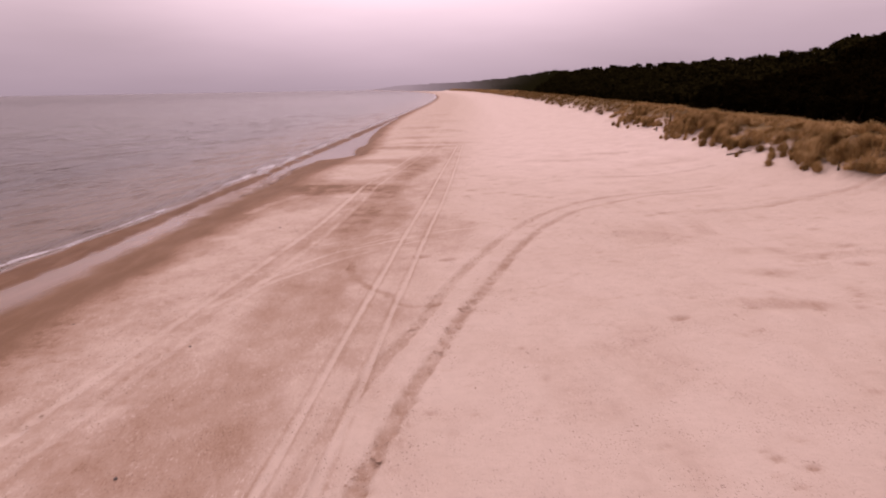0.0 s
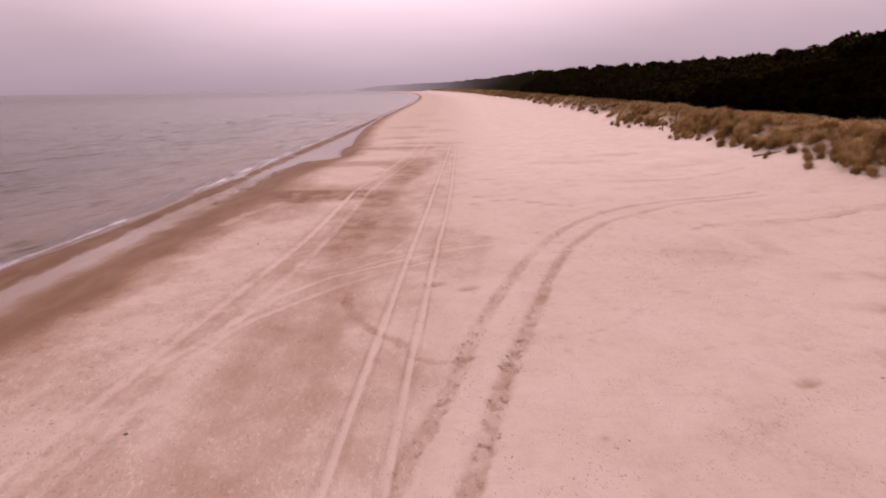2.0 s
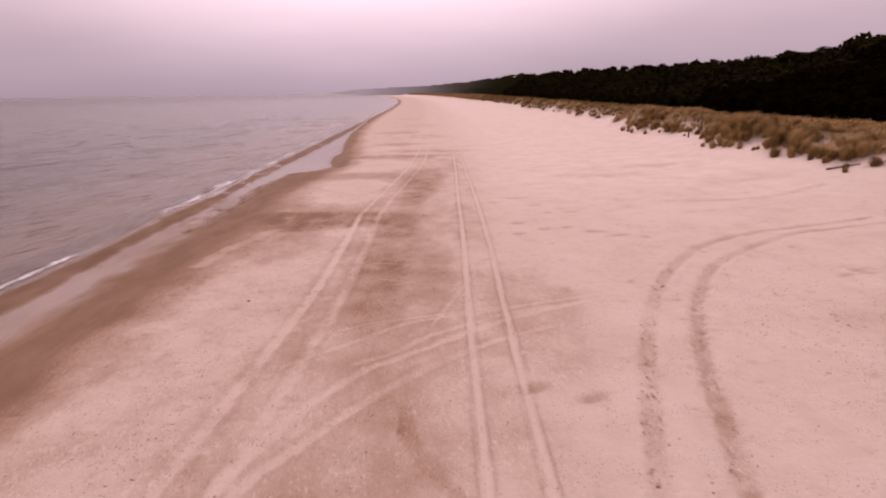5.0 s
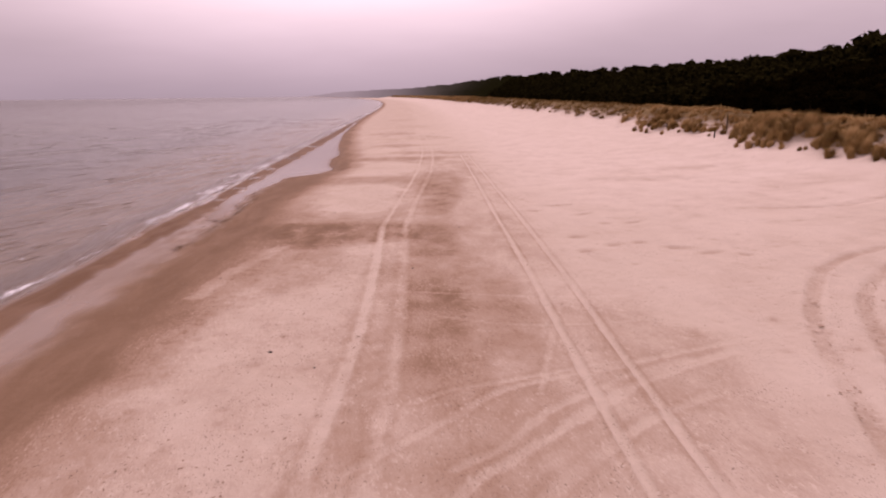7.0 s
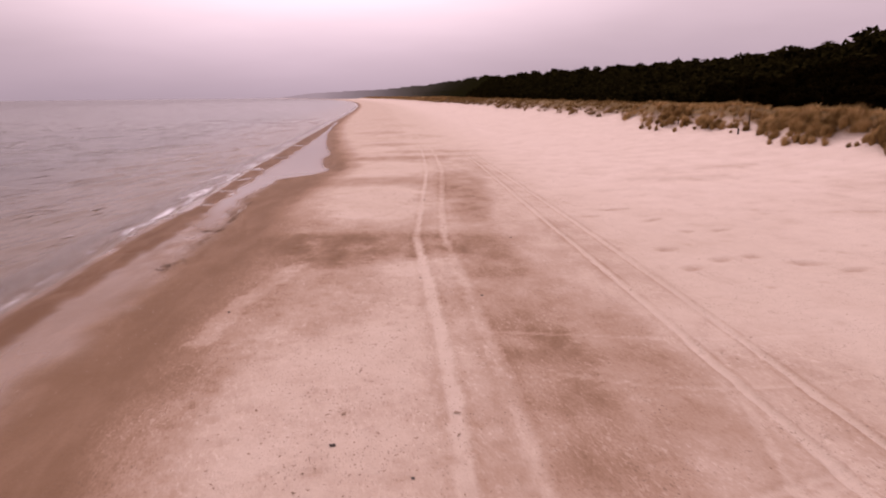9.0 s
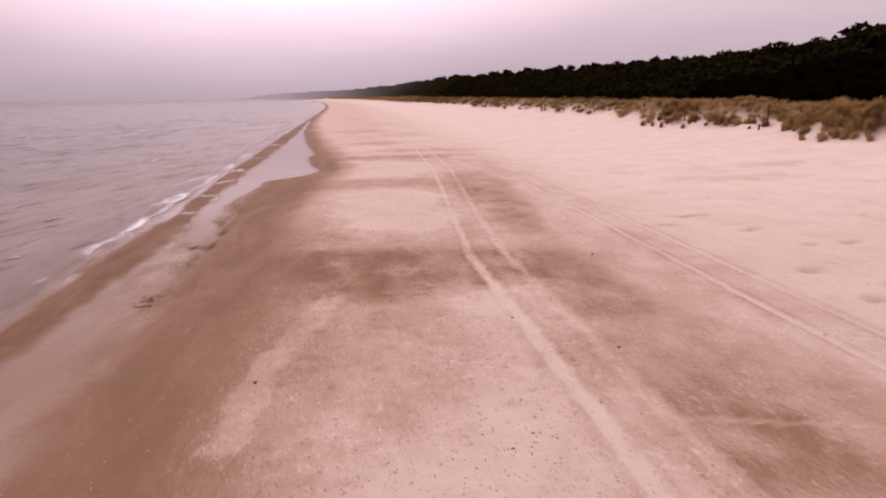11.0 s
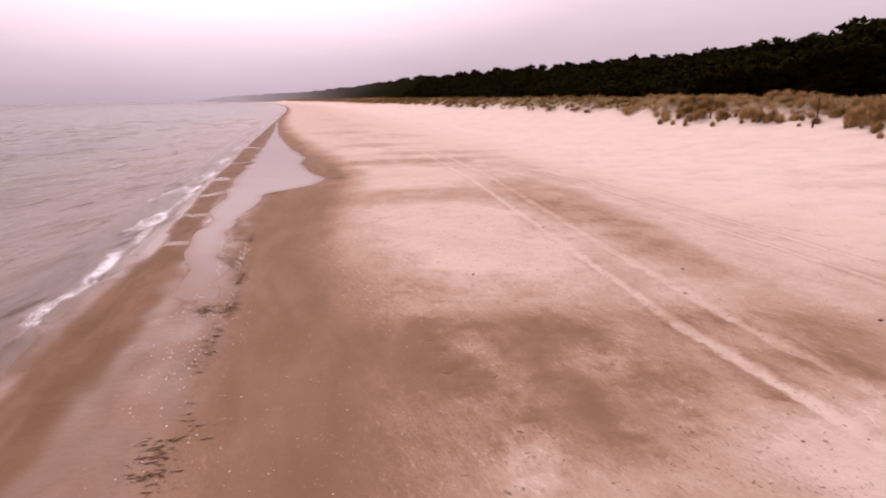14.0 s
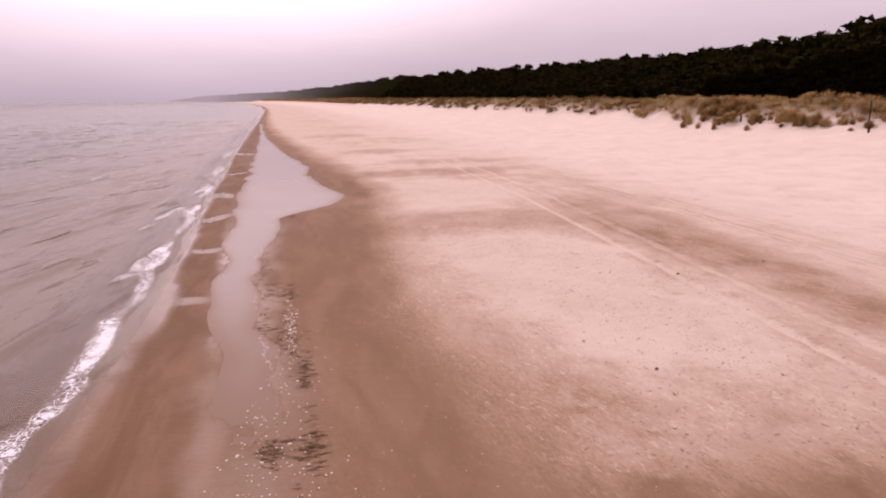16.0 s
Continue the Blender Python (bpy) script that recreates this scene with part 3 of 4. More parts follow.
WET = np.clip(WET, 0, 1) + 0.22 * smooth(0.9, -0.6, U - bar_edge(Y) + 0.4 * fbm(U / 1.5, Y / 3, 24, 3))
FILM = (1 - 0.85 * smooth(94, 106, Y)) * smooth(1.0, -0.8, U - pool_edge(Y) + 0.7 * fbm(U / 1.1, Y / 2.2, 23, 4)) * smooth(-0.35, 0.35, U - bar_edge(Y) + 0.5 * fbm(U / 0.8, Y / 1.6, 26, 3)) + 0.9 * smooth(0.2, -0.2, U - bar_out(Y) + 0.35 * fbm(U / 0.8, Y / 2.4, 28, 3))
FILM = np.clip(FILM * (1 - 0.38 * smooth(88, 76, Y) * smooth(52, 62, Y)) * (1 + smooth(94, 84, Y) * smooth(64, 74, Y) * (0.9 * fbm(U / 0.9, Y / 1.5, 30, 4) - 0.1)), 0, 1) * smooth(SEA - 0.004, SEA, Z - rise(U, Y))
VEG = smooth(1.2, 4.0, U - 29.6 - 2.4 * fbm(Y / 9, Y * 0 + 3.1, 5, 4) + 2.6 * (hummock(U, Y) - 0.5))
LIGHTENED = smooth(50, 100, Y + 8 * fbm(U / 9, Y / 14, 29, 3)) * smooth(-9, 6, U)   # sand whitened further along, brightness put into its colour
ground_mesh = grid_mesh("ground", us, ys, Z, {"wet": WET, "film": FILM, "veg": VEG, "lightened": LIGHTENED})
ground_mesh.materials.append(sand)
ground_ob = tagged(new("ground", ground_mesh), "pale sandy beach with damp patches and wheel tracks", "beach", kind="structure")


def rest(u, y):
    """The height of the sand, ruts and dents left out."""
    return float(height(np.array([float(u)]), np.array([float(y)]))[0])


def spot(u, y, lift=0.0):
    return (u + float(curve(y)), y, rest(u, y) + lift)


# ---- water ----
su = steps((-4600, -900, 370), (-900, -150, 30), (-150, -80, 1.2), (-80, -37, 0.38), (-37, -27.0, 0.14))
sy = steps((-600, 0, 60), (0, 30, 1.5), (30, 40, 0.6), (40, 125, 0.34), (125, 300, 1.0), (300, 1000, 8), (1000, 4600, 100))
SU, SY = np.meshgrid(su, sy)
CREST = sea_edge(SY) * 0.45 + bar_edge(SY) * 0.55
SU = np.where(SU > -37, -37 + (SU + 37) * (CREST + 37) / 10.0, SU)
off = sea_edge(SY) - SU                             # metres seawards of the water's edge
calm = smooth(900, 60, off)


def wave_train(length, skew, seed):
    """Low waves with a long back and a steep face towards the shore, broken into short crests."""
    run = (0.95 * SU - 0.31 * SY) / length + 0.5 * fbm(SY / 17, SU / 26, seed, 3) + 0.16 * fbm(SU / 4, SY / 9, seed + 3, 2)
    s = run - np.floor(run)
    lift = np.where(s < skew, (s / skew) ** 2.2, 1 - smooth(skew, 1, s))
    return lift * smooth(-0.12, 0.3, fbm((0.95 * SU - 0.31 * SY) / 3.6 + 3 * seed, (0.95 * SY + 0.31 * SU) / 11.0, seed + 5, 3))


SZ = SEA + calm * smooth(0.6, 5, off) * (0.25 * wave_train(3.9, 0.85, 33) + 0.06 * wave_train(2.0, 0.8, 43) + 0.05 * fbm(SU / 1.2, SY / 3.0, 40, 3))
SZ += rise(SU, SY)
# breaking crests run slantwise to the shore: from y, to y, metres off the edge at each end
breakers = [(88.5, 98.5, 2.0, 0.7), (99, 111.5, 3.2, 1.0), (113, 122, 1.8, 0.5), (125, 138, 1.6, 0.5), (146, 160, 1.4, 0.4), (172, 190, 1.4, 0.4), (212, 232, 1.4, 0.4)]
roller, wash = 0.0, 0.0
for a, e, da, de in breakers:
    s = np.clip((SY - a) / (e - a), 0, 1)
    crest = da + (de - da) * s ** 0.8 + 0.3 * fbm(SY / 2.2, SY * 0 + a, 39, 4)
    strong = smooth(0.0, 0.35, s) * smooth(1.0, 0.8, s) * smooth(-0.55, 0.0, fbm(SY / 1.6, SY * 0 + a, 46, 3))
    roller = roller + np.exp(-((off - crest) / (0.12 + 0.1 * strong)) ** 2) * strong
    wash = wash + smooth(0.1, 0.5, s) * smooth(1.0, 0.85, s) * smooth(crest + 0.1, crest - 0.2, off) * smooth(2.6, 1.5, crest)
rolls = 0.0
for a, e, da, de in ((76, 90, 4.2, 1.8), (89, 99, 6.0, 2.6), (98, 109, 7.0, 3.2), (78, 90, 8.0, 5.5), (104, 122, 8.5, 4.5), (60, 74, 5.0, 1.6), (118, 140, 7.0, 3.5)):
    s = np.clip((SY - a) / (e - a), 0, 1)
    rolls = rolls + np.exp(-((off - da - (de - da) * s - 0.5 * fbm(SY / 3, SY * 0 + a, 48, 3)) / 0.34) ** 2) * smooth(0, 0.3, s) * smooth(1, 0.7, s)
SZ += 0.12 * roller + 0.16 * rolls + 0.012 * np.exp(-(off / 0.3) ** 2)
swash = off + 0.25 * fbm(SY / 4, SY * 0, 15, 3) - 0.5 * fbm(SY / 2.4, SY * 0 + 5, 49, 4)
belt = np.exp(-((swash - 0.38) / (0.2 + 0.12 * smooth(-0.3, 0.3, fbm(SY / 4, SY * 0 + 3, 54, 3)))) ** 2) * smooth(-0.7, 0.0, fbm(SY / 5.5, SY * 0 + 8, 53, 3))
apron = smooth(0.0, 0.2, swash) * smooth(1.5, 0.6, swash) * (smooth(75, 78, SY) * smooth(91, 84, SY) + 0.9 * smooth(33, 38, SY) * smooth(70, 63, SY))
FOAM = np.clip(0.53 * belt * (0.9 + 1.0 * fbm(SU / 0.7, SY / 0.9, 56, 3)) + 0.31 * apron * (0.9 + 0.9 * fbm(SU / 0.9, SY / 1.6, 59, 3))
               + 0.48 * roller * (0.9 + 0.8 * fbm(SU / 0.6, SY / 0.8, 55, 3)) + 0.34 * wash * smooth(0.0, 0.25, swash) * (0.8 + 0.8 * fbm(SU / 1.0, SY / 2, 57, 3)), 0, 1)
DEEP = np.clip(smooth(-0.1, 3.2, off) * 0.95 + 0.05, 0, 1)
sea_mesh = grid_mesh("sea", su, sy, SZ, {"depth": DEEP, "foam": FOAM, "shoal": smooth(30, 1.5, off), "open_sea": smooth(120, 900, off + 0.4 * np.clip(SY - 200, 0, None))})
sea_mesh.vertices.foreach_set("co", np.stack([SU + curve(SY), SY, SZ], -1).astype(np.float32).ravel())
sea_mesh.update()
sea_mesh.materials.append(sea_water)
tagged(new("water", sea_mesh), "grey-brown shallow sea with small breaking waves", "sea", kind="structure")

pu = np.linspace(0, 1, 60)
py = steps((10, 66, 0.6), (66, 116, 0.16), (116, 260, 0.6))
PQ, PY = np.meshgrid(pu, py)
b, p = sea_edge(PY) * 0.85 + bar_edge(PY) * 0.15, pool_edge(PY) + 0.5
PU = b + (p - b) * PQ
PD = np.clip((SEA + rise(PU, PY) - height(PU, PY)) / 0.085, 0, 1)
froth = PU - pool_edge(PY) + 0.15 + 0.35 * fbm(PY / 1.4, PY * 0 + 6, 59, 4)
PF = 0.32 * np.exp(-(froth / 0.11) ** 2) * smooth(-0.15, 0.2, fbm(PY / 2.5, PY * 0 + 1, 58, 3)) * smooth(70, 78, PY) * smooth(112, 104, PY)
pool_mesh = grid_mesh("tide_pool", pu, py, np.full(PU.shape, SEA), {"depth": PD * 0.6, "foam": PF, "shoal": PD * 0, "open_sea": PD * 0}, bend=False)
co = np.stack([PU + curve(PY), PY, SEA - 0.002 + rise(PU, PY)], -1).astype(np.float32)
pool_mesh.vertices.foreach_set("co", co.ravel())
pool_mesh.update()
pool_mesh.materials.append(pool_water)
tagged(new("water_pool", pool_mesh), "calm shallow tide pool behind a sand bar", "tide pool", kind="structure")


# ---- dune grass ----
def tussock(seed, blades, tall, wide, thick):
    """A dome of bent blades that fan out from one root, combed over by the wind."""
    r = random.Random(seed)
    vs, fs = [], []
    for k in range(blades):
        a, lean = r.uniform(0, 6.283), r.uniform(0.0, 1.0) ** 0.75
        out = Vector((math.cos(a), math.sin(a), 0))
        root = out * r.uniform(0, 0.35) * wide + Vector((0, 0, -0.12))
        h = tall * r.uniform(0.6, 1.08) * math.sqrt(1 - 0.72 * lean * lean)
        side = Vector((-out.y, out.x, 0)) * thick * 0.5
        wind = Vector((0.28, 0.12, 0)) * h
        mid = root + out * lean * wide * 0.5 + wind * 0.35 + Vector((0, 0, h * 0.72))
        tip = root + out * lean * wide * 0.95 + wind + Vector((0, 0, h * (1.02 - 0.3 * lean)))
        i = len(vs)
        vs += [root - side, root + side, mid + side, mid - side, tip]
        fs += [(i, i + 1, i + 2, i + 3), (i + 3, i + 2, i + 4)]
    return vs, fs


def dune_foot(y):
    return 29.6 + 2.4 * float(fbm(np.array([y / 9]), np.array([3.1]), 5, 4)[0])


r = random.Random(11)
tufts = []
for k in range(6):
    vs, fs = tussock(100 + k, 300, r.uniform(1.1, 1.4), r.uniform(0.75, 1.05), 0.026)
    tufts.append(mesh_of("marram_tussock", vs, fs))
for k in range(295):
    while True:
        y = 60 + 95 * r.random() ** 1.15
        u = dune_foot(y) + 4.6 * r.random() ** 0.8 - 0.6
        if r.random() < 0.07:
            u -= r.uniform(0.3, 2.0)
            break
        if float(hummock(np.array([u]), np.array([y]))[0]) > 0.3:
            break
    s = r.uniform(0.55, 1.35) if u > dune_foot(y) + 0.4 else r.uniform(0.4, 0.9)
    ob = part("marram_tussock", tufts[k % 6], marram)
    ob.matrix_basis = Matrix.Translation(spot(u, y)) @ Matrix.Rotation(r.uniform(-0.7, 0.7), 4, "Z") @ Matrix.Diagonal((s * r.uniform(0.9, 1.3), s * r.uniform(0.9, 1.3), s * r.uniform(0.95, 1.35), 1))
    tagged(ob, "tan arching tussock of marram at the dune foot", "tussock", "tussocks along the dune")


def scatter(shapes, where):
    """Many copies of small shapes joined into one list of vertices and faces."""
    vs, fs, base = [], [], 0
    for k, (x, y, z, turn, s, sz) in enumerate(where):
        sv, sf = shapes[k % len(shapes)]
        c, d = math.cos(turn) * s, math.sin(turn) * s
        m = np.array([[c, -d, 0], [d, c, 0], [0, 0, sz]])
        vs.append(sv @ m.T + (x, y, z))
        fs += [tuple(i + base for i in f) for f in sf]
        base += len(sv)
    return np.concatenate(vs), fs


def as_shape(vf):
    return np.array([tuple(v) for v in vf[0]]), vf[1]


def many(u, y):
    """Places on the sand for arrays of u and y."""
    return u + curve(y), y, height(u, y)


gu, gy = [], []
while len(gu) < 6200:
    y = 55 + 700 * r.random() ** 2.0
    u = dune_foot(y) + (0.7 if y < 150 else 0.2) + 23 * r.random() ** 1.6
    if u < dune_foot(y) + 2.6 and float(hummock(np.array([u]), np.array([y]))[0]) < 0.7 - 0.2 * (u - dune_foot(y)):
        continue
    gu.append(u), gy.append(y)
gx, gy, gz = many(np.array(gu), np.array(gy))
for name, low, high, blades, thick, label in (("dune_grass_cover", 0, 175, 50, 0.042, "thick tan marram grass over the dune ridge"), ("further_dune_grass", 175, 900, 17, 0.1, "tan marram grass along the dune ridge further off")):
    shapes = [as_shape(tussock(200 + k, blades, 0.95, 1.25, thick)) for k in range(5)]
    spots = [(x, y, z, r.uniform(-0.7, 0.7), s, s * r.uniform(0.7, 1.0)) for x, y, z in zip(gx, gy, gz) if low <= y < high for s in [r.uniform(0.7, 1.3) * (1 + min(max(y - 200, 0), 500) / 500)]]
    vs, fs = scatter(shapes, spots)
    tagged(part(name, mesh_of(name, vs, fs), marram), label, "dune grass", kind="stuff")
far_u = np.array([30 + 22 * r.random() ** 1.4 for k in range(1600)])
far_y = np.array([560 + 1100 * r.random() ** 1.5 for k in range(1600)])
fx, fy, fz = many(far_u, far_y)
shapes = [as_shape(tussock(250 + k, 12, 1.1, 1.6, 0.28)) for k in range(4)]
vs, fs = scatter(shapes, [(x, y, z, r.uniform(0, 6.3), 2.6, 1.5) for x, y, z in zip(fx, fy, fz)])
tagged(part("far_dune_grass", mesh_of("far_dune_grass", vs, fs), marram), "tan marram grass on the far dunes", "dune grass", kind="stuff")


# ---- pine forest ----
def tube(vs, fs, a, b, ra, rb, sides=6):
    a, b = Vector(a), Vector(b)
    d = (b - a).normalized()
    s = d.orthogonal().normalized()
    t = d.cross(s)
    i = len(vs)
    for q, rad in ((a, ra), (b, rb)):
        for k in range(sides):
            g = 2 * math.pi * k / sides
            vs.append(q + (s * math.cos(g) + t * math.sin(g)) * rad)
    for k in range(sides):
        fs.append((i + k, i + (k + 1) % sides, i + sides + (k + 1) % sides, i + sides + k))


def tufted(r, vs, fs, centre, size, count, leaf, flat=0.62):
    """Needle tufts that cover a rounded clump, each lying roughly along its surface."""
    for k in range(count):
        o = Vector((r.gauss(0, 1), r.gauss(0, 1), r.gauss(0.15, 1))).normalized()
        nrm = (o + Vector((r.gauss(0, 0.35), r.gauss(0, 0.35), r.gauss(0, 0.35)))).normalized()
        a = nrm.cross(Vector((r.gauss(0, 1), r.gauss(0, 1), r.gauss(0, 1)))).normalized()
        b = nrm.cross(a)
        i = len(vs)
        q = centre + Vector((o.x, o.y, o.z * flat)) * size * r.uniform(0.65, 1.0)
        la, lb = leaf * r.uniform(0.7, 1.3), leaf * r.uniform(0.5, 0.9)
        vs += [q - a * la, q + b * lb + a * la * 0.2, q - b * lb + a * la * 0.7]
        fs.append((i, i + 1, i + 2))


def pine(seed, clumps=44, tufts_each=60):
    """A wind-shaped pine about 16 m tall: trunk with limbs, and a crown of needle tufts."""
    r = random.Random(seed)
    tv, tf, cv, cf = [], [], [], []
    tall = 16.0
    bend = [Vector((0, 0, -0.4))]
    for k in range(1, 6):
        bend.append(Vector((r.gauss(0, 0.25) + 0.1 * k, r.gauss(0, 0.25), tall * 0.93 * k / 5)))
    for k in range(5):
        tube(tv, tf, bend[k], bend[k + 1], 0.24 - 0.04 * k, 0.20 - 0.04 * k if k < 4 else 0.02, 7)
    for k in range(clumps):
        f = ((k + r.random()) / clumps) ** 0.8
        h = tall * (0.26 + 0.66 * f)
        reach = 2.6 * math.sqrt(max(0.02, 1 - ((f - 0.42) / 0.6) ** 2)) * r.uniform(0.2, 1.0) ** 0.5
        a = r.uniform(0, 6.283)
        s = min(4.999, max(0, h / (tall * 0.93) * 5))
        root = bend[int(s)].lerp(bend[int(s) + 1], s - int(s))
        c = Vector((root.x + math.cos(a) * reach, root.y + math.sin(a) * reach, h))
        if k % 3 == 0:
            tube(tv, tf, root - Vector((0, 0, 0.5)), c, 0.07, 0.02, 4)
        tufted(r, cv, cf, c, r.uniform(1.05, 1.5), tufts_each, 0.33, 0.85)
    return (tv, tf), (cv, cf)


pines = []
for k in range(5):
    (tv, tf), (cv, cf) = pine(300 + k)
    root = new("pine_tree")
    part("trunk", mesh_of("trunk", tv, tf), bark, root, "grey-brown pine trunk")
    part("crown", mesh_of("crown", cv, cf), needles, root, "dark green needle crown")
    tagged(root, "dark green coastal pine at the forest edge", "pine tree", "pines of the forest edge")
    pines.append(root)

front = line([(60, 57), (200, 57), (330, 58), (450, 52), (620, 46), (3000, 44)])
tall_row = line([(60, 93), (230, 93), (330, 93), (450, 76), (620, 62), (3000, 60)])
stands = []
y = 92.0
while y < 560:
    step = 3.2 if y < 300 else 4.5
    f, b = float(front(y)), float(tall_row(y))
    u = f + r.uniform(0, 3)
    while u < b + 12:
        stands.append((u, y + r.uniform(-1.6, 1.6), f, b))
        u += r.uniform(3.4, 5.6)
    y += step


def canopy(u, y, f, b):
    """How tall the wood stands: wind-clipped at its edge, full grown further in."""
    s = min(1.0, max(0.0, (u - f) / (b - f)))
    stand = 1.06 if u > 84 and 150 < y < 205 else 0.93
    stand *= 1 + 0.16 * float(smooth(250, 450, y))
    return stand * (6.0 + 10.4 * s ** 0.85) * (1 + 0.11 * float(fbm(np.array([u / 9]), np.array([y / 14]), 63, 3)[0]))


stands.sort(key=lambda q: q[1] + 0.8 * (q[0] - q[2]))
near_trees, far_trees = stands[:290], stands[290:]
for k, (u, y, f, b) in enumerate(near_trees):
    tall = canopy(u, y, f, b) * r.uniform(0.9, 1.07) / 16.0
    wide = max(tall, 0.62) * r.uniform(0.95, 1.25)
    m = Matrix.Translation(spot(u, y)) @ Matrix.Rotation(r.uniform(0, 6.3), 4, "Z") @ Matrix.Diagonal((wide, wide, tall, 1))
    if k < 5:
        pines[k].matrix_basis = m
    else:
        ob = copy_thing(pines[k % 5], Matrix.Identity(4))
        ob.matrix_basis = m


def far_pine(seed, clumps, tufts_each, leaf):
    r = random.Random(seed)
    cv, cf = [], []
    tube(cv, cf, (0, 0, -0.4), (0, 0, 13), 0.2, 0.05, 4)
    for k in range(clumps):
        f = ((k + r.random()) / clumps) ** 0.8
        reach = 2.6 * math.sqrt(max(0.02, 1 - ((f - 0.42) / 0.6) ** 2)) * r.uniform(0.2, 1.0) ** 0.5
        a = r.uniform(0, 6.283)
        tufted(r, cv, cf, Vector((math.cos(a) * reach, math.sin(a) * reach, 16 * (0.22 + 0.72 * f))), 1.55, tufts_each, leaf)
    return cv, cf


shapes = [as_shape(far_pine(400 + k, 20, 9, 1.0)) for k in range(6)]
spots = []
for u, y, f, b in far_trees:
    x, yy, z = spot(u, y)
    tall = canopy(u, y, f, b) * r.uniform(0.9, 1.07) / 16.0
    spots.append((x, yy, z, r.uniform(0, 6.3), max(tall, 0.62) * r.uniform(1.0, 1.3), tall))
vs, fs = scatter(shapes, spots)
tagged(part("pine_wood", mesh_of("pine_wood", vs, fs), hazed_needles), "dense dark pine wood behind the dunes", "pine wood", kind="stuff")

# haze painted as glow: the tone climbs towards sky grey with distance
shore_haze_glow, n = material("far_shore_haze_glow")
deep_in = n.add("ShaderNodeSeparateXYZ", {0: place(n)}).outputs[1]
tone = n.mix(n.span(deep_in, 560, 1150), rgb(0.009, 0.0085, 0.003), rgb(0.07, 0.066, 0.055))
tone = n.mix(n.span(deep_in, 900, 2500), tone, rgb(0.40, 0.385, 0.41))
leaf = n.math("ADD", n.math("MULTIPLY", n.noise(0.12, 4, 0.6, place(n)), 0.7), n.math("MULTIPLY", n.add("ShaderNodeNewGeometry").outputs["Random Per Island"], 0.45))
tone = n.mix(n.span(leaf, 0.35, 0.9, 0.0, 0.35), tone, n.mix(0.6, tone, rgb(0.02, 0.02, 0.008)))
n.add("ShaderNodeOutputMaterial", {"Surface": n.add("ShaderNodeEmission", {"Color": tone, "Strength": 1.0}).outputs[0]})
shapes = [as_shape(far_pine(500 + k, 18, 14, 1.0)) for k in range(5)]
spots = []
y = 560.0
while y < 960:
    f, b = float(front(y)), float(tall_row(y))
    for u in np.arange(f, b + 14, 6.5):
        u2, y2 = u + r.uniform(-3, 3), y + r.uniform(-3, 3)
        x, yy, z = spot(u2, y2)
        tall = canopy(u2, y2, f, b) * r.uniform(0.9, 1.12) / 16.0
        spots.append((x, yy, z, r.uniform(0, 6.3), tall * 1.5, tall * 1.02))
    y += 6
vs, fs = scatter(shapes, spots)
tagged(part("far_pine_wood", mesh_of("far_pine_wood", vs, fs), shore_haze_glow), "pine wood along the distant shore, haze painted into its glow", "pine wood", kind="stuff")


# solid ridge in the same glowing haze tones
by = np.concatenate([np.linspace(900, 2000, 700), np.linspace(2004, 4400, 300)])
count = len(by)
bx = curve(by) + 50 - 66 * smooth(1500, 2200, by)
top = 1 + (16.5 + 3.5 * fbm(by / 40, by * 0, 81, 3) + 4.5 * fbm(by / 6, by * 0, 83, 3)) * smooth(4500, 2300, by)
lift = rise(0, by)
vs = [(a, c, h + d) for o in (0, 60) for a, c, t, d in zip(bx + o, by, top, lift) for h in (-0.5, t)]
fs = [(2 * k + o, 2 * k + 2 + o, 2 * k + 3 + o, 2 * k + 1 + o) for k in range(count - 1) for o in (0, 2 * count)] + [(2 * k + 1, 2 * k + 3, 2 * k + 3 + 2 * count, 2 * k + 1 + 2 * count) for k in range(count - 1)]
tagged(part("backdrop", mesh_of("backdrop", vs, fs), shore_haze_glow), "wooded shore far along the bay, haze painted into its glow", "distant shore", kind="structure")

# ---- things on the beach ----
def pebble(seed, flat=0.6, rough=0.25, sub=1):
    bm = bmesh.new()
    bmesh.ops.create_icosphere(bm, subdivisions=sub, radius=0.5)
    r = random.Random(seed)
    o = Vector((r.uniform(0, 50), r.uniform(0, 50), 0))
    for v in bm.verts:
        v.co *= 1 + rough * noise.noise(v.co * 2.2 + o) + r.uniform(-0.05, 0.05)
        v.co.z *= flat
    vs, fs = [v.co.copy() for v in bm.verts], [tuple(v.index for v in f.verts) for f in bm.faces]
    bm.free()
    return vs, fs


stones = [(-15.4, 49.8, 0.2), (-13.7, 48.3, 0.14), (-10.0, 77.0, 0.15), (-20.0, 60.1, 0.16), (-18.5, 28.2, 0.15), (-9.7, 15.6, 0.18), (-8.0, 70.9, 0.16), (-11.9, 85.8, 0.15),
          (-8.2, 86.3, 0.15), (-16.8, 78.5, 0.16), (-13.0, 63.5, 0.14), (-10.8, 60.6, 0.14), (-11.8, 25.2, 0.16)]
for k, (u, y, s) in enumerate(stones):
    s *= 0.6
    ob = part("stone", mesh_of("stone", *pebble(600 + k, 0.6, 0.5, 2)), stone)
    ob.matrix_basis = Matrix.Translation(spot(u, y, s * 0.12)) @ Matrix.Rotation(r.uniform(0, 6.3), 4, "Z") @ Matrix.Diagonal((s * 1.3, s, s, 1))
    tagged(ob, "small dark stone lying on the pale sand", "stone", "stones on the beach")


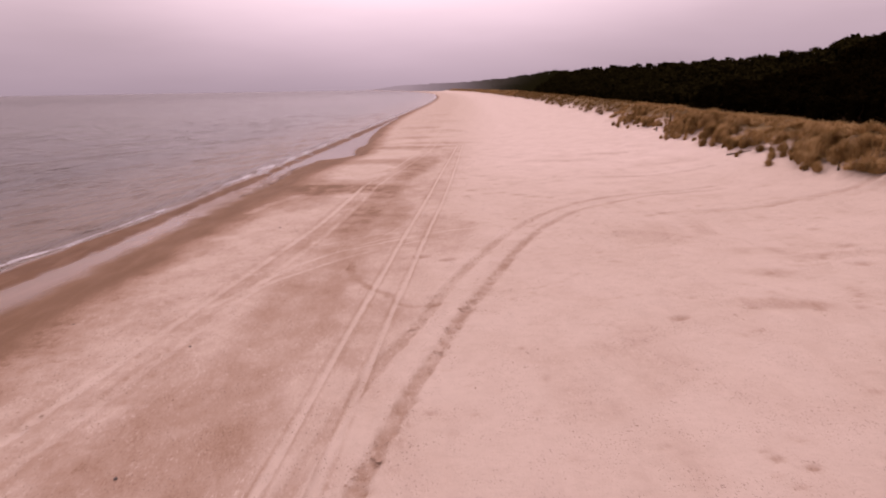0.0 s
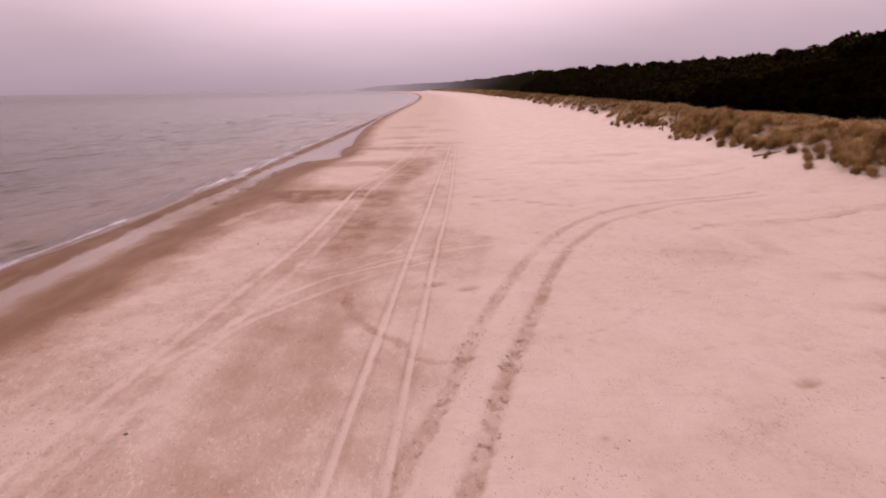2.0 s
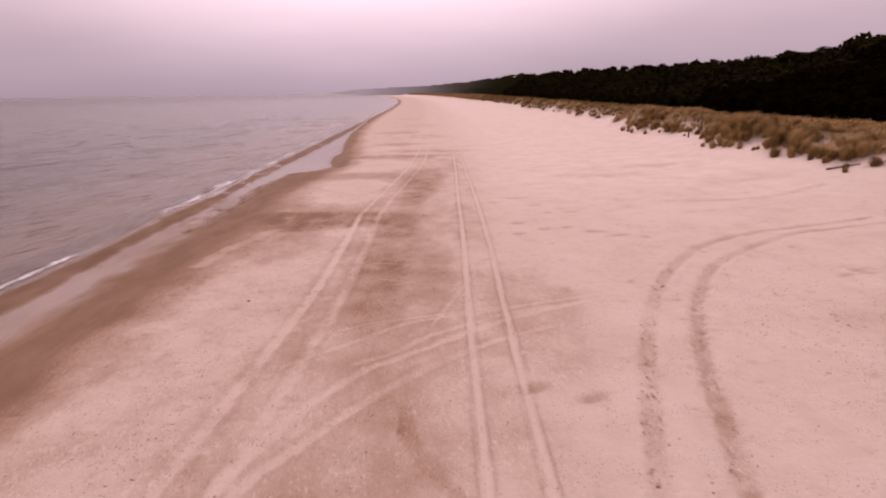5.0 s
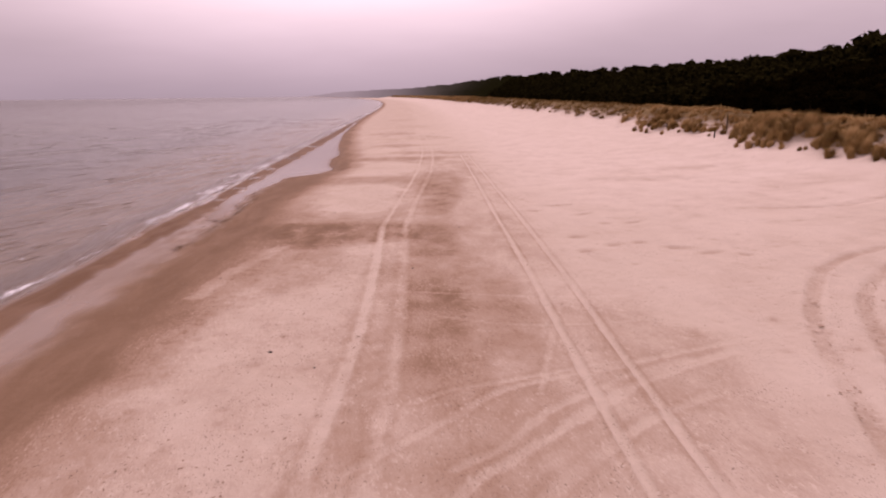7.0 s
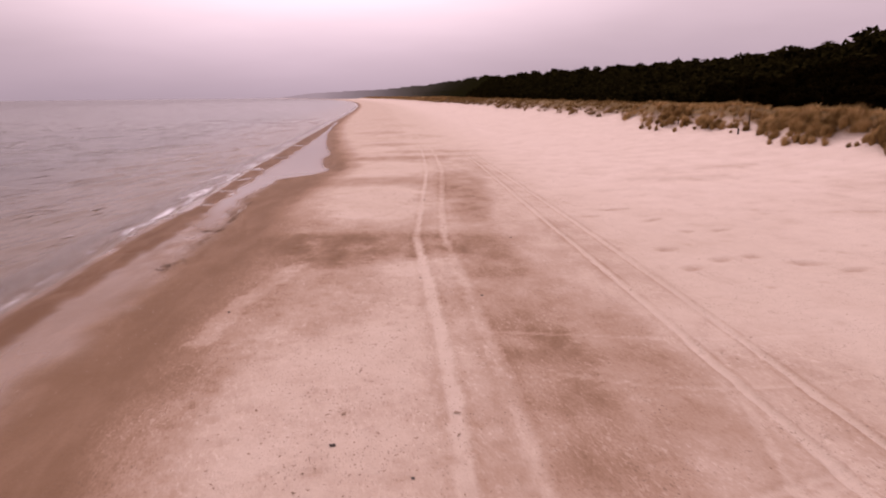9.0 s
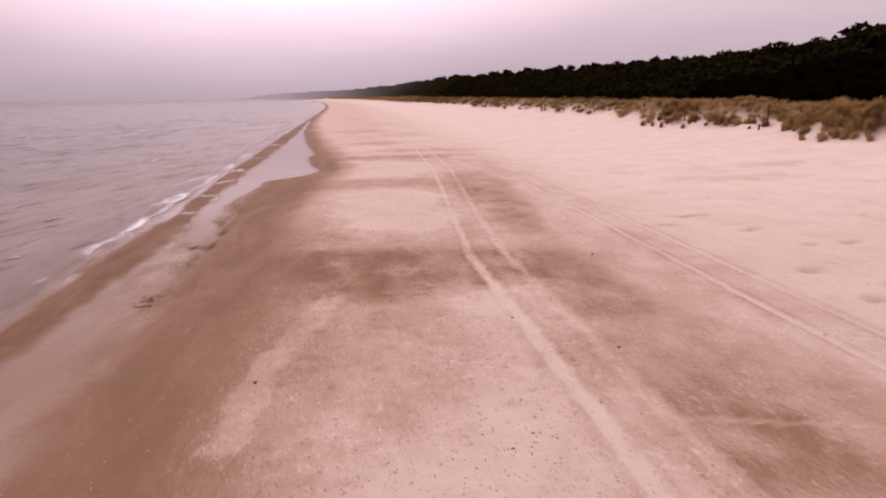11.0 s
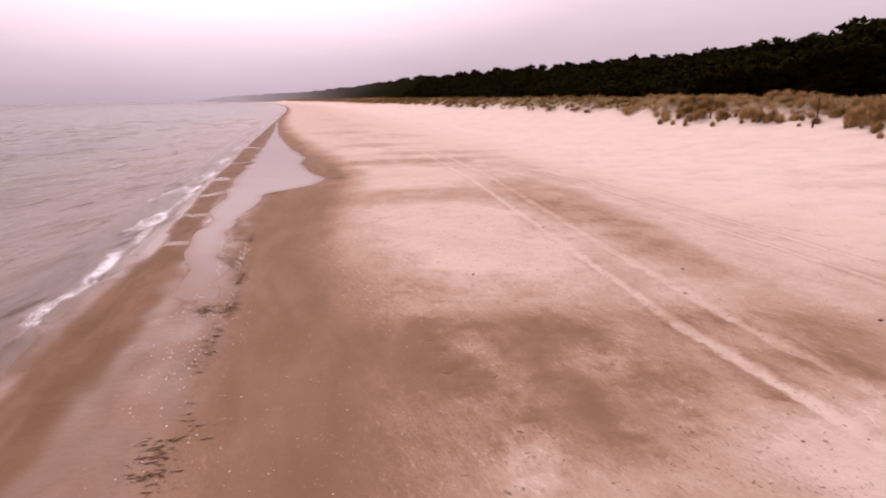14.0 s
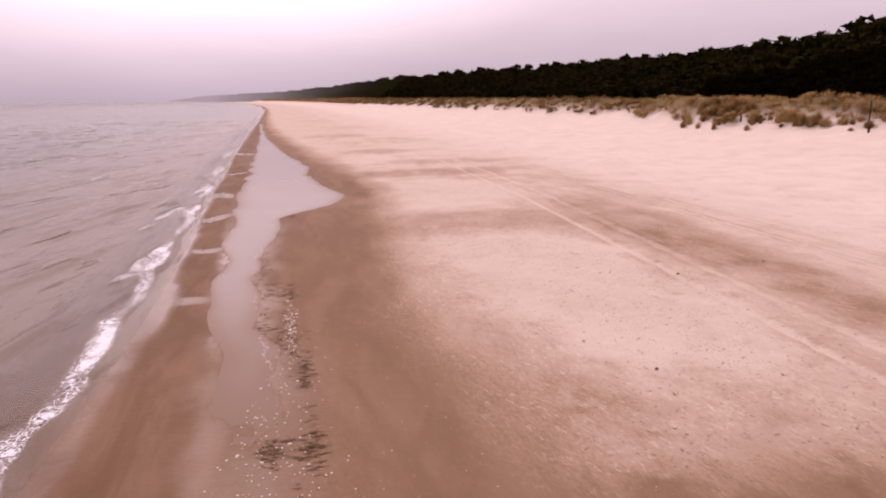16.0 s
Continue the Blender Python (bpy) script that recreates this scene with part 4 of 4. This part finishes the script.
def ribbons(seed, count=7):
    """A small ragged bunch of weed ribbons."""
    r = random.Random(seed)
    vs, fs = [], []
    for k in range(count):
        q = Vector((r.gauss(0, 0.3), r.gauss(0, 0.2), r.uniform(0.0, 0.15)))
        a = r.uniform(0, 6.283)
        d, e = Vector((math.cos(a), math.sin(a), r.uniform(-0.1, 0.3))), Vector((-math.sin(a), math.cos(a), r.uniform(-0.3, 0.3)))
        ln, wd = r.uniform(0.3, 0.8), r.uniform(0.06, 0.16)
        i = len(vs)
        vs += [q - e * wd, q + e * wd, q + d * ln * 0.5 + e * wd + Vector((0, 0, 0.1)), q + d * ln * 0.5 - e * wd + Vector((0, 0, 0.1)), q + d * ln]
        fs += [(i, i + 1, i + 2, i + 3), (i + 3, i + 2, i + 4)]
    return vs, fs


def strew(name, count, zone, shapes, size, mat, label, category, turn=3.14):
    us2, ys2 = [], []
    while len(us2) < count:
        u, y = zone(r)
        us2.append(u), ys2.append(y)
    x, y, z = many(np.array(us2), np.array(ys2))
    spots = [(a, b, c + 0.004, r.uniform(-turn, turn), s, s * 0.7) for a, b, c in zip(x, y, z) for s in [size * r.uniform(0.5, 1.5) * (1.8 if r.random() < 0.06 else 1)]]
    vs, fs = scatter(shapes, spots)
    tagged(part(name, mesh_of(name, vs, fs), mat), label, category, kind="stuff")


HEAPS = [(-25.45, 88.3, 0.3, 0.8), (-25.5, 84.4, 0.32, 0.7), (-24.95, 83.0, 0.14, 1.0), (-24.92, 88.0, 0.12, 0.7), (-24.5, 77.3, 0.1, 0.8), (-25.3, 77.2, 0.18, 0.2), (-24.62, 80.9, 0.1, 0.5), (-24.7, 74.2, 0.1, 0.7),
         (-24.85, 68.3, 0.25, 0.6), (-25.9, 92.0, 0.25, 1.4), (-25.6, 99.0, 0.25, 2.0), (-25.0, 104.4, 0.3, 0.6), (-20.4, 111.8, 0.5, 0.45), (-23.0, 138.0, 0.3, 1.6)]


def wrack(r):
    """The wrack line: heaps where the pool ends, a thin trail between them."""
    if r.random() < 0.78:
        u, y, du, dy = r.choice(HEAPS)
        k = math.floor(r.gauss(0, dy) / 0.28) * 0.28 if du > 0.25 else r.gauss(0, dy)
        return u + r.gauss(0, du), y + k + r.gauss(0, 0.05)
    y = r.choice([r.uniform(66, 104), r.uniform(112, 132)])
    return float(pool_edge(y)) + 0.1 + 0.2 * math.sin(y * 1.3) + r.gauss(0, 0.18), y


strands = [(v * (2.6, 0.9, 0.7), f) for v, f in (as_shape(ribbons(700 + k, 13)) for k in range(6))]
strew("seaweed", 560, wrack, strands, 0.05, weed, "dark ribbons of seaweed along the wrack line", "seaweed", 0.45)
strew("seaweed_scraps", 1500, wrack, [as_shape(ribbons(720 + k, 5)) for k in range(6)], 0.036, weed, "small dark scraps of seaweed on the wet sand", "seaweed")
chips = [as_shape(pebble(800 + k, 0.35, 0.6, 1)) for k in range(6)]
slivers = [(c * (1.9, 0.7, 0.8), f) for c, f in chips] + chips[:2]
strew("beach_litter", 3600, lambda r: (r.choice([r.gauss(-16, 1.8), r.gauss(-14.2, 1.2), r.uniform(-20, -8)]), r.uniform(14, 100)), slivers, 0.038, scrap, "dark scraps of weed and wood on the sand", "beach litter")
strew("shells", 600, lambda r: (float(pool_edge(70)) + r.choice([r.gauss(1.0, 0.9), r.uniform(0, 7)]), r.choice([r.uniform(52, 100), r.gauss(66, 5)])), chips, 0.019, shell, "small bleached shells on the wet sand", "shells")
strew("rut_clods", 560, lambda r, q=ease(ARC_R[:7], 20), q2=ease(ARC[:7], 20): tuple(np.array(r.choice(list(q) + list(q2[20:]))) + (r.gauss(0, 0.3), r.gauss(0, 0.3))), chips, 0.075, clod, "damp sand clods thrown up beside the wheel ruts", "sand clods")


strew("beach_scraps", 700, lambda r: (r.uniform(-8, 27), r.uniform(14, 95)) if r.random() < 0.6 else (r.gauss(8, 3.0), r.gauss(46, 4.0)), slivers, 0.05, scrap, "sparse brown scraps on the dry sand", "beach litter")

strew("wet_scraps", 1300, lambda r: (r.uniform(-24, -17.5), r.choice([r.uniform(50, 100), r.gauss(66, 6)])), slivers, 0.035, scrap, "brown flecks of weed on the wet sand", "beach litter")
strew("wrack_shells", 550, lambda r: (r.gauss(-24.95, 0.1), r.gauss(84.2, 1.4)) if r.random() < 0.4 else (r.gauss(-25.2, 0.5), r.gauss(75.5, 3.5)), chips, 0.036, shell, "pale shells and froth among the seaweed", "shells")

# ---- posts on the dune ----
def post(name, u, y, tall, thick, label, category, lean=0.05):
    """A round post, tapered, with a worn and rounded head."""
    root = new(name)
    root.matrix_basis = Matrix.Translation(spot(u, y)) @ Matrix.Rotation(lean, 4, "X")
    vs, fs = [], []
    tube(vs, fs, (0, 0, -0.3), (0, 0, tall), thick, thick * 0.9, 10)
    tube(vs, fs, (0, 0, tall), (0, 0, tall + thick * 0.6), thick * 0.9, thick * 0.3, 10)
    part("shaft", mesh_of("shaft", vs, fs), bark, root)
    return tagged(root, label, category)


post("marker_post", 32.7, 124.9, 2.3, 0.075, "tall thin weathered timber post in the dune grass", "post", 0.015)
for u, y, tall in ((29.6, 121.6, 0.7), (30.1, 109.0, 0.65), (30.2, 142.0, 0.6), (30.2, 60.5, 0.7)):
    tagged(post("stake", u, y, tall, 0.11, "short dark timber stake in the sand before the dune", "stake", r.uniform(-0.12, 0.12)), group="stakes at the dune foot")


def driftwood(u, y, u2, y2, thick):
    """A long bleached pole lying on the sand, bent and tapered, with one branch stub."""
    root = new("driftwood_pole")
    a, b = Vector(spot(u, y, thick)), Vector(spot(u2, y2, thick))
    root.matrix_basis = Matrix.Translation(a)
    vs, fs = [], []
    way = b - a
    side = way.cross(Vector((0, 0, 1))).normalized()
    last = Vector((0, 0, 0))
    for k in range(1, 7):
        q = way * k / 6 + side * 0.12 * math.sin(k * 1.1)
        tube(vs, fs, last, q, thick * (1.1 - k * 0.09), thick * (1.02 - k * 0.09), 8)
        last = q
    part("stem", mesh_of("stem", vs, fs), timber, root)
    vs, fs = [], []
    tube(vs, fs, way * 0.6, way * 0.66 + side * 0.5 + Vector((0, 0, 0.22)), thick * 0.5, thick * 0.25, 6)
    part("branch", mesh_of("branch", vs, fs), timber, root)
    return tagged(root, "long dark driftwood pole lying before the dune", "driftwood")


driftwood(28.0, 81.6, 30.3, 80.4, 0.09)
driftwood(30.6, 129.6, 31.9, 131.8, 0.1)
